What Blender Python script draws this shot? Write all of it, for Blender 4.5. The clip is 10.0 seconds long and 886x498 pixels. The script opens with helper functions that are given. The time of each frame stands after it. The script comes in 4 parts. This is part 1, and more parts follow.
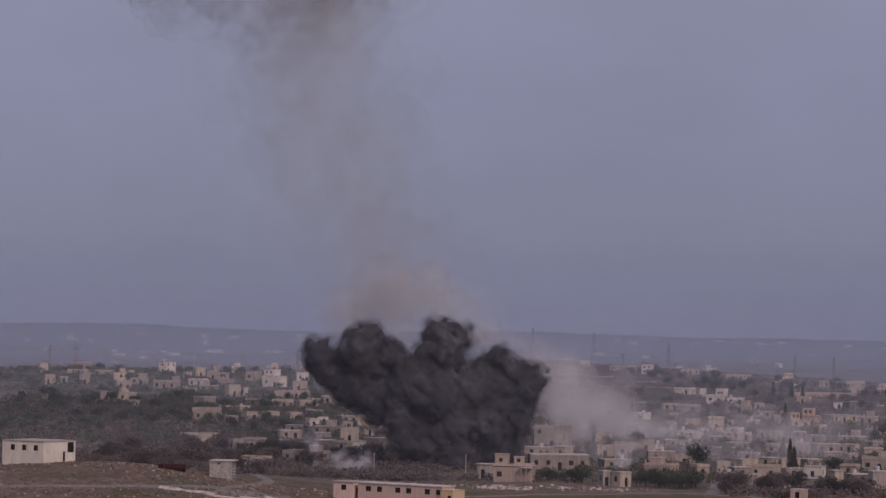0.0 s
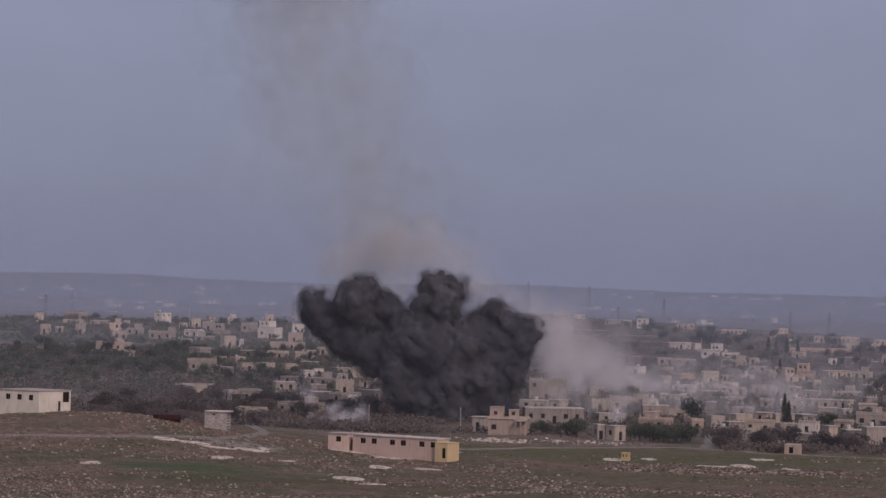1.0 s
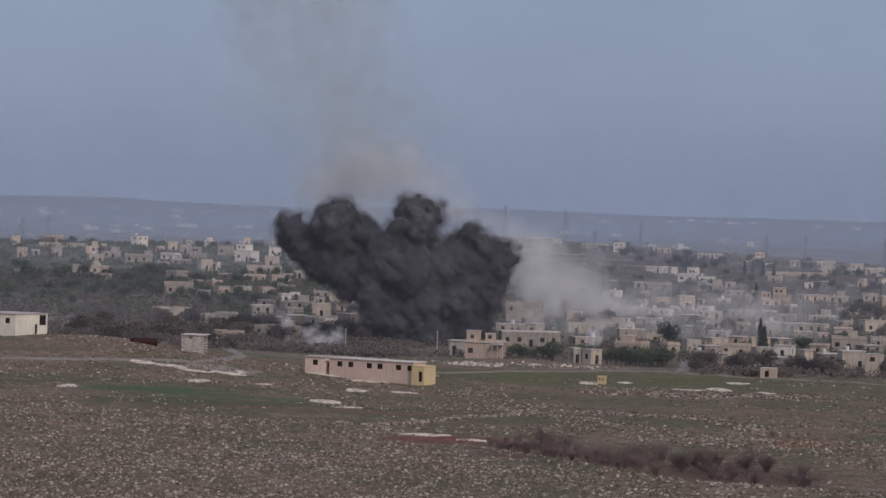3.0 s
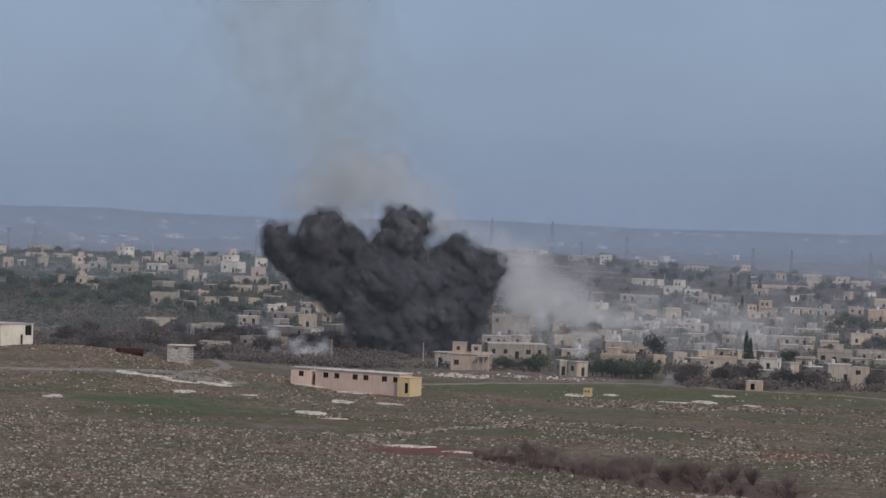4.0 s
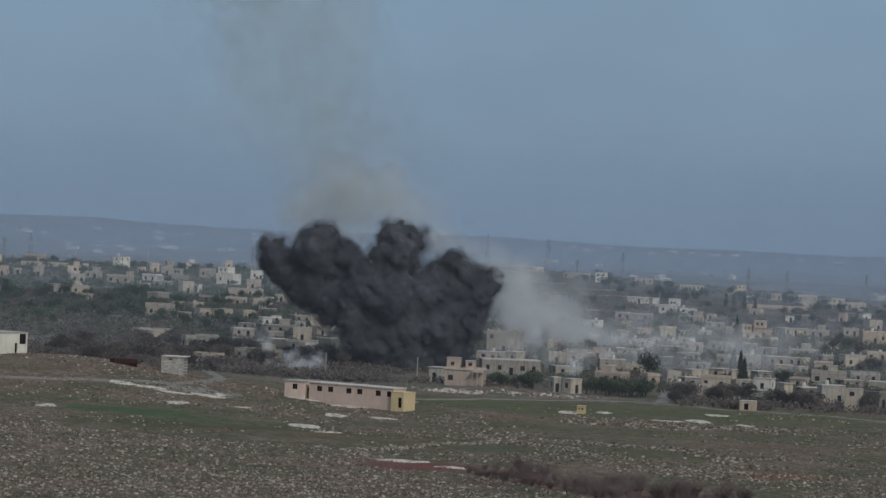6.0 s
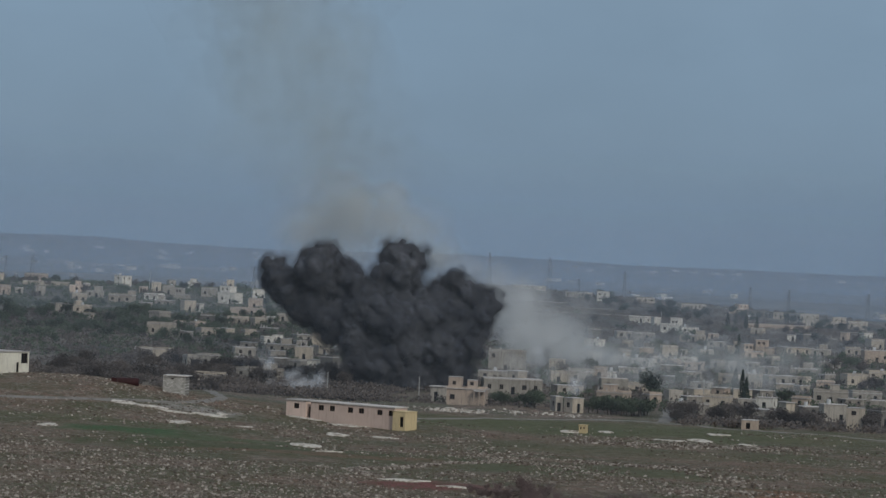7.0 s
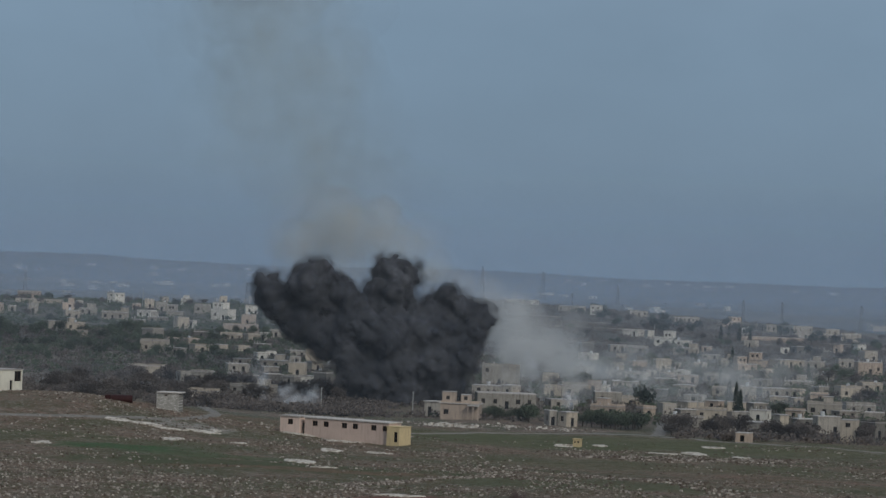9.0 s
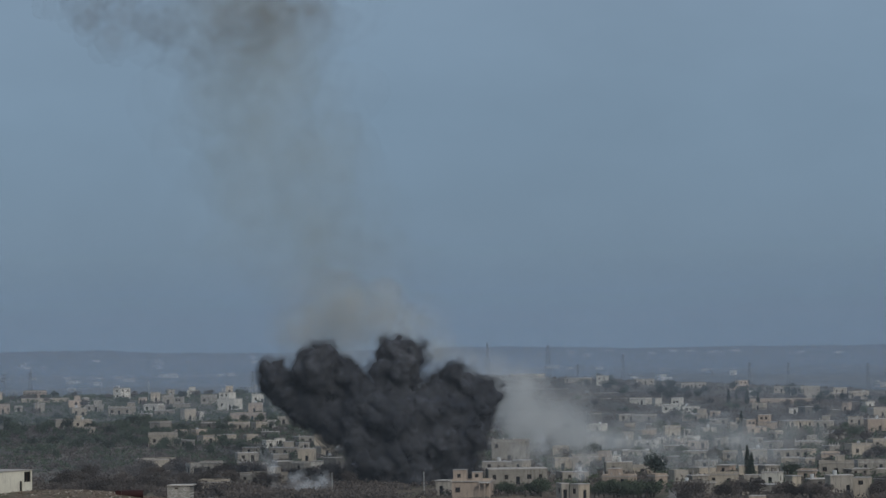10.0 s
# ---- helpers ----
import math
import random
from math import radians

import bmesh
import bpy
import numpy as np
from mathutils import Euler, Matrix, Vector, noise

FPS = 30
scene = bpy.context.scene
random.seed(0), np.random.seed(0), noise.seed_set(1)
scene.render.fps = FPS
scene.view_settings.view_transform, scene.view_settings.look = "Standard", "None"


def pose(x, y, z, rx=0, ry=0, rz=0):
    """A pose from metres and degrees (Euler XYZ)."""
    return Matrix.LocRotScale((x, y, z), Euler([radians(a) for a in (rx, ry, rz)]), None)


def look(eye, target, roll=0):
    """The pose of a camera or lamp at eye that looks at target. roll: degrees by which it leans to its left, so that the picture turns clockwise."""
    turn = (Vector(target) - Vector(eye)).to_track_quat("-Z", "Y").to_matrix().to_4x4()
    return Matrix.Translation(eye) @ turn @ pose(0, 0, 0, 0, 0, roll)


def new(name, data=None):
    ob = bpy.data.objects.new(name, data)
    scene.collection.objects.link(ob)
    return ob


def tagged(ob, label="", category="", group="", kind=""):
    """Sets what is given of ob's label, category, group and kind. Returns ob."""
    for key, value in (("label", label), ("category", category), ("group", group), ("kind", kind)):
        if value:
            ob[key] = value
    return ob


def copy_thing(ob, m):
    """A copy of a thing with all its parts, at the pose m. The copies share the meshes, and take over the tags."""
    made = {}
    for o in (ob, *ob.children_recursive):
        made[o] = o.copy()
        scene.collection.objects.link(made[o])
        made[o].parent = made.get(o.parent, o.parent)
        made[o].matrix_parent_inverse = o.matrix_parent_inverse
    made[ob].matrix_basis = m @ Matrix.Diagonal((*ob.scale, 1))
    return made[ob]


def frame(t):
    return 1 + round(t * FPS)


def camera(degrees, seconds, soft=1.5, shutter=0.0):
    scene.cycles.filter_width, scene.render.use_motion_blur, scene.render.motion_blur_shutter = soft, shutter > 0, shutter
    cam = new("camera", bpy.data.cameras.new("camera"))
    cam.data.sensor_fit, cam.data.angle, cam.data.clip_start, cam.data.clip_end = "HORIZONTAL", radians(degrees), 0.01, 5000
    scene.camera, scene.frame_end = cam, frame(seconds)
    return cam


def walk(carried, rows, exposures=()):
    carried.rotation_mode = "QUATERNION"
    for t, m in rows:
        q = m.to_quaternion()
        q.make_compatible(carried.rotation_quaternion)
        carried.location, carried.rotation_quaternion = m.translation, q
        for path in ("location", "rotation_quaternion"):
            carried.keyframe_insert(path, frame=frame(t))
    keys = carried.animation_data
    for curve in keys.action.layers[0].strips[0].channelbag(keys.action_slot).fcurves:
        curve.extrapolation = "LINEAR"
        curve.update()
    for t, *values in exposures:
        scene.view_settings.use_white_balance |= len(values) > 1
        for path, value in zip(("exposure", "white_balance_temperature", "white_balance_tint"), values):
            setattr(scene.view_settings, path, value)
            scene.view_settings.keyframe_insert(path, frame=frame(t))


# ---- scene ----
import itertools

EYE = 36.0
cam = camera(19.0, 10.0, soft=1.5)
# seconds, yaw, pitch, roll: a hand-held camera on one spot of the hill
ROWS = [
    (0.0, 0.994, 2.012, 0.941), (0.5, 0.919, 1.334, 1.051), (1.0, 0.892, 0.992, 1.374), (1.5, 0.832, 0.138, 1.522),
    (2.0, 0.617, -0.210, 1.470), (2.5, 0.467, -0.287, 1.396), (2.7, 0.418, -0.397, 1.40),
    (3.8, 0.125, -1.155, 1.682), (4.0, 0.064, -0.387, 1.693), (4.5, 0.010, -0.349, 1.863), (5.0, 0.007, -0.304, 2.417),
    (5.5, 0.000, -0.357, 2.577), (5.7, -0.018, -0.258, 2.57),
    (6.8, 0.018, 0.296, 2.56), (7.0, 0.042, 0.357, 2.558), (7.5, 0.005, 0.659, 2.543), (8.0, -0.058, 0.587, 2.510), (8.5, -0.114, 0.452, 2.358),
    (9.0, -0.101, 0.683, 2.159), (9.5, -0.096, 1.217, 2.126), (9.9, -0.011, 1.963, -0.514), (10.0, -0.056, 2.380, -0.813),
]
EXPOSURES = [(0.0, -0.15, 7120, 43), (1.0, -0.02, 7120, 39), (2.5, 0.17, 6850, 27), (4.0, 0.36, 6620, 18), (5.5, 0.15, 6300, 9), (7.5, 0.0, 6350, 8), (10.0, -0.1, 6300, 8)]
walk(cam, [(t, pose(0, 0, EYE, 90 + pitch, 0, yaw) @ pose(0, 0, 0, 0, 0, roll)) for t, yaw, pitch, roll in ROWS], EXPOSURES)
scene.cycles.transparent_max_bounces = 160

# ---- sky and sun: a dull overcast day ----
world = bpy.data.worlds.new("overcast_sky")
scene.world = world
world.use_nodes = True
wn, wl = world.node_tree.nodes, world.node_tree.links
wn.clear()
w_out, w_bg, w_sky = wn.new("ShaderNodeOutputWorld"), wn.new("ShaderNodeBackground"), wn.new("ShaderNodeTexSky")
w_sky.sky_type, w_sky.sun_disc = "NISHITA", False
SUN_UP, SUN_ROUND = 32.0, 152.0
w_sky.sun_elevation, w_sky.sun_rotation, w_sky.dust_density, w_sky.air_density = radians(SUN_UP), radians(SUN_ROUND), 3.0, 1.0
w_co, w_sep, w_ramp = wn.new("ShaderNodeTexCoord"), wn.new("ShaderNodeSeparateXYZ"), wn.new("ShaderNodeValToRGB")
w_noise, w_mix, w_mix2 = wn.new("ShaderNodeTexNoise"), wn.new("ShaderNodeMixRGB"), wn.new("ShaderNodeMixRGB")
wl.new(w_co.outputs["Generated"], w_sep.inputs[0])
wl.new(w_sep.outputs["Z"], w_ramp.inputs[0])
w_ramp.color_ramp.elements[0].position, w_ramp.color_ramp.elements[0].color = 0.0, (0.173, 0.247, 0.330, 1)
w_ramp.color_ramp.elements[1].position, w_ramp.color_ramp.elements[1].color = 0.9, (0.52, 0.58, 0.68, 1)
e = w_ramp.color_ramp.elements.new(0.09)
e.color = (0.199, 0.282, 0.380, 1)
# broad, faint banks of cloud
w_map = wn.new("ShaderNodeMapping")
w_map.inputs["Scale"].default_value = (6, 6, 11)
wl.new(w_co.outputs["Generated"], w_map.inputs[0])
wl.new(w_map.outputs[0], w_noise.inputs["Vector"])
w_noise.inputs["Scale"].default_value, w_noise.inputs["Detail"].default_value, w_noise.inputs["Roughness"].default_value = 1.3, 5.0, 0.55
w_cl = wn.new("ShaderNodeMapRange")
w_cl.inputs["From Min"].default_value, w_cl.inputs["From Max"].default_value = 0.3, 0.7
w_cl.inputs["To Min"].default_value, w_cl.inputs["To Max"].default_value = 0.94, 1.06
wl.new(w_noise.outputs["Fac"], w_cl.inputs["Value"])
w_mix.blend_type, w_mix.inputs[0].default_value = "MULTIPLY", 1.0
wl.new(w_ramp.outputs[0], w_mix.inputs[1])
wl.new(w_cl.outputs[0], w_mix.inputs[2])
w_mix2.inputs[0].default_value = 0.06
w_dim = wn.new("ShaderNodeMixRGB")
w_dim.blend_type, w_dim.inputs[0].default_value, w_dim.inputs[2].default_value = "MULTIPLY", 1.0, (0.1, 0.1, 0.1, 1)
wl.new(w_sky.outputs[0], w_dim.inputs[1])
wl.new(w_mix.outputs[0], w_mix2.inputs[1])
wl.new(w_dim.outputs[0], w_mix2.inputs[2])
wl.new(w_mix2.outputs[0], w_bg.inputs[0])
wl.new(w_bg.outputs[0], w_out.inputs[0])
sun = new("sun", bpy.data.lights.new("sun", "SUN"))
sun.data.energy, sun.data.angle, sun.data.color = 1.55, radians(14), (1.0, 0.95, 0.88)
sun.matrix_world = look((0, 0, 300), (-0.42 * 100, 0.78 * 100, 300 - 0.55 * 100))


# ---- materials ----
def shader(name, base, rough=0.9):
    m = bpy.data.materials.new(name)
    m.use_nodes = True
    b = m.node_tree.nodes["Principled BSDF"]
    b.inputs["Base Color"].default_value, b.inputs["Roughness"].default_value = (*base, 1), rough
    b.inputs["Specular IOR Level"].default_value = 0.2
    return m, m.node_tree.nodes, m.node_tree.links, b


def noise_of(n, l, vec, scale, detail=4.0, rough=0.55):
    t = n.new("ShaderNodeTexNoise")
    t.inputs["Scale"].default_value, t.inputs["Detail"].default_value, t.inputs["Roughness"].default_value = scale, detail, rough
    l.new(vec, t.inputs["Vector"])
    return t.outputs["Fac"]


def band(n, l, value, lo, hi, to0=0.0, to1=1.0):
    r = n.new("ShaderNodeMapRange")
    for k, v in (("From Min", lo), ("From Max", hi), ("To Min", to0), ("To Max", to1)):
        r.inputs[k].default_value = v
    l.new(value, r.inputs["Value"])
    return r.outputs[0]


def blend(n, l, fac, a, b, kind="MIX"):
    x = n.new("ShaderNodeMixRGB")
    x.blend_type = kind
    for i, v in ((0, fac), (1, a), (2, b)):
        if isinstance(v, (tuple, float, int)):
            x.inputs[i].default_value = (*v, 1) if isinstance(v, tuple) else v
        else:
            l.new(v, x.inputs[i])
    return x.outputs[0]


def relief(n, l, b, height, strength, distance):
    u = n.new("ShaderNodeBump")
    u.inputs["Strength"].default_value, u.inputs["Distance"].default_value = strength, distance
    l.new(height, u.inputs["Height"])
    l.new(u.outputs[0], b.inputs["Normal"])


def wall_paint(name, base, stain, blocks=False):
    """Weathered render, block or plaster: blotches, streaks down from the roof, chips."""
    m, n, l, b = shader(name, base)
    co = n.new("ShaderNodeTexCoord").outputs["Object"]
    rnd = n.new("ShaderNodeObjectInfo").outputs["Random"]
    mp = n.new("ShaderNodeMapping")
    mp.inputs["Scale"].default_value = (2.2, 2.2, 0.35)
    l.new(co, mp.inputs[0])
    blot = band(n, l, noise_of(n, l, co, 0.45, 5), 0.35, 0.7)
    streak = band(n, l, noise_of(n, l, mp.outputs[0], 1.0, 4), 0.48, 0.72)
    fine = noise_of(n, l, co, 9.0, 3)
    c = blend(n, l, blot, base, tuple(0.5 * (p + q) for p, q in zip(base, stain)))
    c = blend(n, l, streak, c, stain)
    c = blend(n, l, 1.0, c, band(n, l, fine, 0.2, 0.8, 0.8, 1.15), "MULTIPLY")
    c = blend(n, l, 1.0, c, band(n, l, rnd, 0, 1, 0.78, 1.12), "MULTIPLY")
    height = fine
    if blocks:
        k = n.new("ShaderNodeTexBrick")
        k.inputs["Scale"].default_value, k.inputs["Brick Width"].default_value, k.inputs["Row Height"].default_value = 1.0, 0.55, 0.3
        k.inputs["Mortar Size"].default_value = 0.045
        k.inputs["Color1"].default_value, k.inputs["Color2"].default_value, k.inputs["Mortar"].default_value = (1, 1, 1, 1), (0.55, 0.55, 0.54, 1), (0.4, 0.39, 0.37, 1)
        turn = n.new("ShaderNodeVectorRotate")
        turn.rotation_type = "X_AXIS"
        turn.inputs["Angle"].default_value = radians(90)
        l.new(co, turn.inputs["Vector"])
        l.new(turn.outputs[0], k.inputs["Vector"])
        c = blend(n, l, 1.0, c, k.outputs["Color"], "MULTIPLY")
        height = k.outputs["Fac"]
    l.new(c, b.inputs["Base Color"])
    relief(n, l, b, height, 0.4, 0.02)
    return m


PAINT = {
    "c": wall_paint("grey_concrete", (0.35, 0.315, 0.265), (0.19, 0.17, 0.145)),
    "t": wall_paint("tan_limestone", (0.45, 0.385, 0.30), (0.26, 0.22, 0.175)),
    "p": wall_paint("pinkish_plaster", (0.46, 0.365, 0.285), (0.29, 0.23, 0.185)),
    "w": wall_paint("whitewash", (0.62, 0.58, 0.50), (0.40, 0.37, 0.325)),
    "d": wall_paint("dark_concrete", (0.17, 0.155, 0.135), (0.09, 0.083, 0.074)),
    "y": wall_paint("ochre_plaster", (0.56, 0.44, 0.25), (0.42, 0.33, 0.20)),
    "rose": wall_paint("rose_plaster", (0.60, 0.46, 0.385), (0.48, 0.37, 0.305)),
    "cream": wall_paint("cream_plaster", (0.74, 0.70, 0.58), (0.54, 0.50, 0.42)),
    "block": wall_paint("grey_block", (0.66, 0.63, 0.58), (0.48, 0.46, 0.42), True),
}
ROOF = wall_paint("roof_concrete", (0.46, 0.42, 0.38), (0.28, 0.26, 0.24))


def plain_mat(name, base, rough=0.9, metal=0.0, vary=0.25, scale=3.0):
    m, n, l, b = shader(name, base, rough)
    b.inputs["Metallic"].default_value = metal
    co = n.new("ShaderNodeTexCoord").outputs["Object"]
    f = noise_of(n, l, co, scale, 5)
    l.new(blend(n, l, 1.0, base, band(n, l, f, 0.25, 0.75, 1 - vary, 1 + vary), "MULTIPLY"), b.inputs["Base Color"])
    return m


# Near-black matt panes; the darkness inside the openings is put into their colour.
DARK = plain_mat("dark_opening_pane", (0.012, 0.012, 0.014), 0.55)
WOOD = plain_mat("weathered_wood", (0.10, 0.075, 0.055))
RUST = plain_mat("rusted_red_steel", (0.035, 0.014, 0.014), 0.7, 0.2, 0.4, 1.0)
STEEL = plain_mat("dull_steel", (0.12, 0.12, 0.125), 0.6, 0.6)
POLE = plain_mat("grey_pole", (0.30, 0.29, 0.27), 0.8)
TANK = plain_mat("tank_paint", (0.45, 0.45, 0.44), 0.6)
BARK = plain_mat("bark", (0.075, 0.06, 0.045))
TWIG = plain_mat("bare_twigs", (0.125, 0.092, 0.088))


def lime_mat():
    """Bare limestone, broken by soil and lichen."""
    m, n, l, b = shader("bare_limestone", (0.5, 0.46, 0.4), 0.95)
    co = n.new("ShaderNodeNewGeometry").outputs["Position"]
    c = blend(n, l, band(n, l, noise_of(n, l, co, 0.9, 5, 0.7), 0.46, 0.62), (0.50, 0.455, 0.39), (0.19, 0.155, 0.12))
    c = blend(n, l, 1.0, c, band(n, l, noise_of(n, l, co, 5.0, 3), 0.2, 0.8, 0.75, 1.2), "MULTIPLY")
    l.new(c, b.inputs["Base Color"])
    return m


LIME = lime_mat()
ROADM = plain_mat("pale_asphalt", (0.17, 0.155, 0.135), 0.95, 0.0, 0.3, 0.6)


def leaf_mat(name, base):
    m, n, l, b = shader(name, base, 0.7)
    geo = n.new("ShaderNodeNewGeometry").outputs["Random Per Island"]
    rnd = n.new("ShaderNodeObjectInfo").outputs["Random"]
    c = blend(n, l, 1.0, base, band(n, l, geo, 0, 1, 0.6, 1.4), "MULTIPLY")
    l.new(blend(n, l, 1.0, c, band(n, l, rnd, 0, 1, 0.75, 1.25), "MULTIPLY"), b.inputs["Base Color"])
    return m


OLIVE, CYPRESS, PINE = leaf_mat("olive_leaves", (0.052, 0.066, 0.038)), leaf_mat("cypress_leaves", (0.022, 0.033, 0.022)), leaf_mat("pine_needles", (0.035, 0.045, 0.035))
BROWN = leaf_mat("dry_leaves", (0.076, 0.062, 0.053))


def stone_mat():
    m, n, l, b = shader("field_stone", (0.4, 0.38, 0.34), 0.95)
    geo = n.new("ShaderNodeNewGeometry").outputs["Random Per Island"]
    sq = n.new("ShaderNodeMath")
    sq.operation = "POWER"
    l.new(geo, sq.inputs[0])
    sq.inputs[1].default_value = 2.1
    co = n.new("ShaderNodeNewGeometry").outputs["Position"]
    c = blend(n, l, sq.outputs[0], (0.086, 0.066, 0.052), (0.385, 0.34, 0.29))
    l.new(blend(n, l, 1.0, c, band(n, l, noise_of(n, l, co, 4.0, 3), 0.25, 0.75, 0.65, 1.25), "MULTIPLY"), b.inputs["Base Color"])
    return m


STONE = stone_mat()


def smoke_mat(name, dark, light, opacity, scale, lo, hi):
    """Smoke: a matt body that lets part of the light straight through, thicker and thinner in billows."""
    m = bpy.data.materials.new(name)
    m.use_nodes = True
    n, l = m.node_tree.nodes, m.node_tree.links
    n.clear()
    out, mix, clear, body = n.new("ShaderNodeOutputMaterial"), n.new("ShaderNodeMixShader"), n.new("ShaderNodeBsdfTransparent"), n.new("ShaderNodeBsdfDiffuse")
    co = n.new("ShaderNodeTexCoord").outputs["Object"]
    f = noise_of(n, l, co, scale, 6, 0.6)
    l.new(blend(n, l, band(n, l, noise_of(n, l, co, scale * 0.6, 5), 0.35, 0.68), dark, light), body.inputs["Color"])
    if opacity < 1:
        l.new(band(n, l, f, lo, hi, 0.0, opacity), mix.inputs[0])
    else:
        mix.inputs[0].default_value = 1.0
    l.new(clear.outputs[0], mix.inputs[1])
    l.new(body.outputs[0], mix.inputs[2])
    l.new(mix.outputs[0], out.inputs[0])
    relief(n, l, body, noise_of(n, l, co, scale * 4.5, 5, 0.6), 0.35, 0.9)
    return m


SOOT = smoke_mat("dense_black_smoke", (0.034, 0.037, 0.047), (0.098, 0.10, 0.11), 1.0, 0.10, 0, 1)
SOOT_THIN = smoke_mat("thin_black_smoke", (0.048, 0.050, 0.058), (0.10, 0.10, 0.106), 0.22, 0.3, 0.34, 0.64)
DUSTY = smoke_mat("brown_haze_smoke", (0.40, 0.41, 0.345), (0.48, 0.485, 0.415), 0.020, 0.03, 0.25, 0.7)
DUSTY_DARK = smoke_mat("dark_haze_smoke", (0.22, 0.21, 0.195), (0.29, 0.275, 0.255), 0.036, 0.04, 0.35, 0.65)
WHITE = smoke_mat("pale_smoke", (0.60, 0.62, 0.625), (0.72, 0.73, 0.725), 0.066, 0.05, 0.25, 0.7)
TAN = smoke_mat("tan_smoke", (0.52, 0.53, 0.50), (0.62, 0.625, 0.59), 0.058, 0.05, 0.25, 0.7)
WISP = smoke_mat("white_smoke", (0.66, 0.69, 0.73), (0.78, 0.79, 0.81), 0.06, 0.3, 0.3, 0.7)


def ground_mat():
    m, n, l, b = shader("stony_ground", (0.12, 0.1, 0.07), 0.97)
    geo = n.new("ShaderNodeNewGeometry")
    co = geo.outputs["Position"]
    sep = n.new("ShaderNodeSeparateXYZ")
    l.new(co, sep.inputs[0])
    big, mid = noise_of(n, l, co, 0.012, 4), noise_of(n, l, co, 0.05, 5)
    fine, grit = noise_of(n, l, co, 0.45, 5, 0.65), noise_of(n, l, co, 2.2, 3, 0.7)
    c = blend(n, l, band(n, l, mid, 0.42, 0.58), (0.124, 0.084, 0.060), (0.068, 0.064, 0.033))
    c = blend(n, l, band(n, l, big, 0.56, 0.66, 0, 0.6), c, (0.145, 0.085, 0.06))
    c = blend(n, l, band(n, l, fine, 0.52, 0.66, 0, 0.55), c, (0.20, 0.175, 0.145))
    c = blend(n, l, band(n, l, noise_of(n, l, co, 1.3, 4, 0.75), 0.53, 0.60, 0, 0.6), c, (0.22, 0.195, 0.165))
    c = blend(n, l, band(n, l, noise_of(n, l, co, 0.9, 5, 0.7), 0.56, 0.66, 0, 0.55), c, (0.045, 0.042, 0.024))
    c = blend(n, l, 1.0, c, band(n, l, grit, 0.25, 0.75, 0.55, 1.45), "MULTIPLY")
    clump = band(n, l, noise_of(n, l, co, 0.3, 6, 0.75), 0.50, 0.57, 0, 0.55)

    def patch(c, x, y, sx, sy, colour, amount=1.0, edge=0.3):
        """A patch of another soil, with a ragged edge."""
        mp = n.new("ShaderNodeMapping")
        mp.vector_type = "POINT"
        mp.inputs["Location"].default_value = (-x / sx, -y / sy, 0)
        mp.inputs["Scale"].default_value = (1 / sx, 1 / sy, 0)
        l.new(co, mp.inputs[0])
        ln = n.new("ShaderNodeVectorMath")
        ln.operation = "LENGTH"
        l.new(mp.outputs[0], ln.inputs[0])
        add = n.new("ShaderNodeMath")
        l.new(ln.outputs["Value"], add.inputs[0])
        l.new(band(n, l, noise_of(n, l, co, 0.12, 5, 0.7), 0.25, 0.75, -0.5, 0.5), add.inputs[1])
        return blend(n, l, band(n, l, add.outputs[0], 1.0 - edge, 1.0 + edge, amount, 0.0), c, colour)

    c = patch(c, -27, 455, 34, 14, (0.052, 0.062, 0.028), 0.8)
    c = patch(c, -58, 484, 13, 8, (0.040, 0.080, 0.030), 0.9)
    c = patch(c, -42, 474, 13, 6, (0.050, 0.080, 0.034), 0.7)
    c = patch(c, -20, 447, 26, 3.5, (0.15, 0.085, 0.06), 0.6)
    c = patch(c, -62, 503, 30, 5, (0.075, 0.078, 0.04), 0.6)
    c = patch(c, 34, 575, 60, 26, (0.074, 0.082, 0.04), 0.8)
    c = patch(c, 26, 440, 26, 12, (0.066, 0.074, 0.036), 0.7)
    c = patch(c, 40, 500, 40, 14, (0.078, 0.078, 0.042), 0.6)
    c = patch(c, -2, 391, 9, 7, (0.135, 0.048, 0.042), 0.95, 0.25)
    c = patch(c, 20, 362, 17, 13, (0.080, 0.040, 0.036), 0.9)
    c = patch(c, 36, 340, 13, 15, (0.080, 0.042, 0.037), 0.9)
    c = patch(c, 53, 403, 7, 14, (0.17, 0.082, 0.05), 0.8)
    c = patch(c, -49, 539, 8, 8, (0.22, 0.20, 0.175), 0.85, 0.2)
    c = blend(n, l, clump, c, (0.043, 0.049, 0.024))
    # far fields and woods beyond the town
    far = band(n, l, sep.outputs["Y"], 620, 760)
    field = blend(n, l, band(n, l, noise_of(n, l, co, 0.02, 5, 0.65), 0.42, 0.6), (0.052, 0.05, 0.04), (0.115, 0.098, 0.078))
    c = blend(n, l, far, c, field)
    l.new(c, b.inputs["Base Color"])
    relief(n, l, b, fine, 0.6, 0.5)
    return m


GROUND = ground_mat()


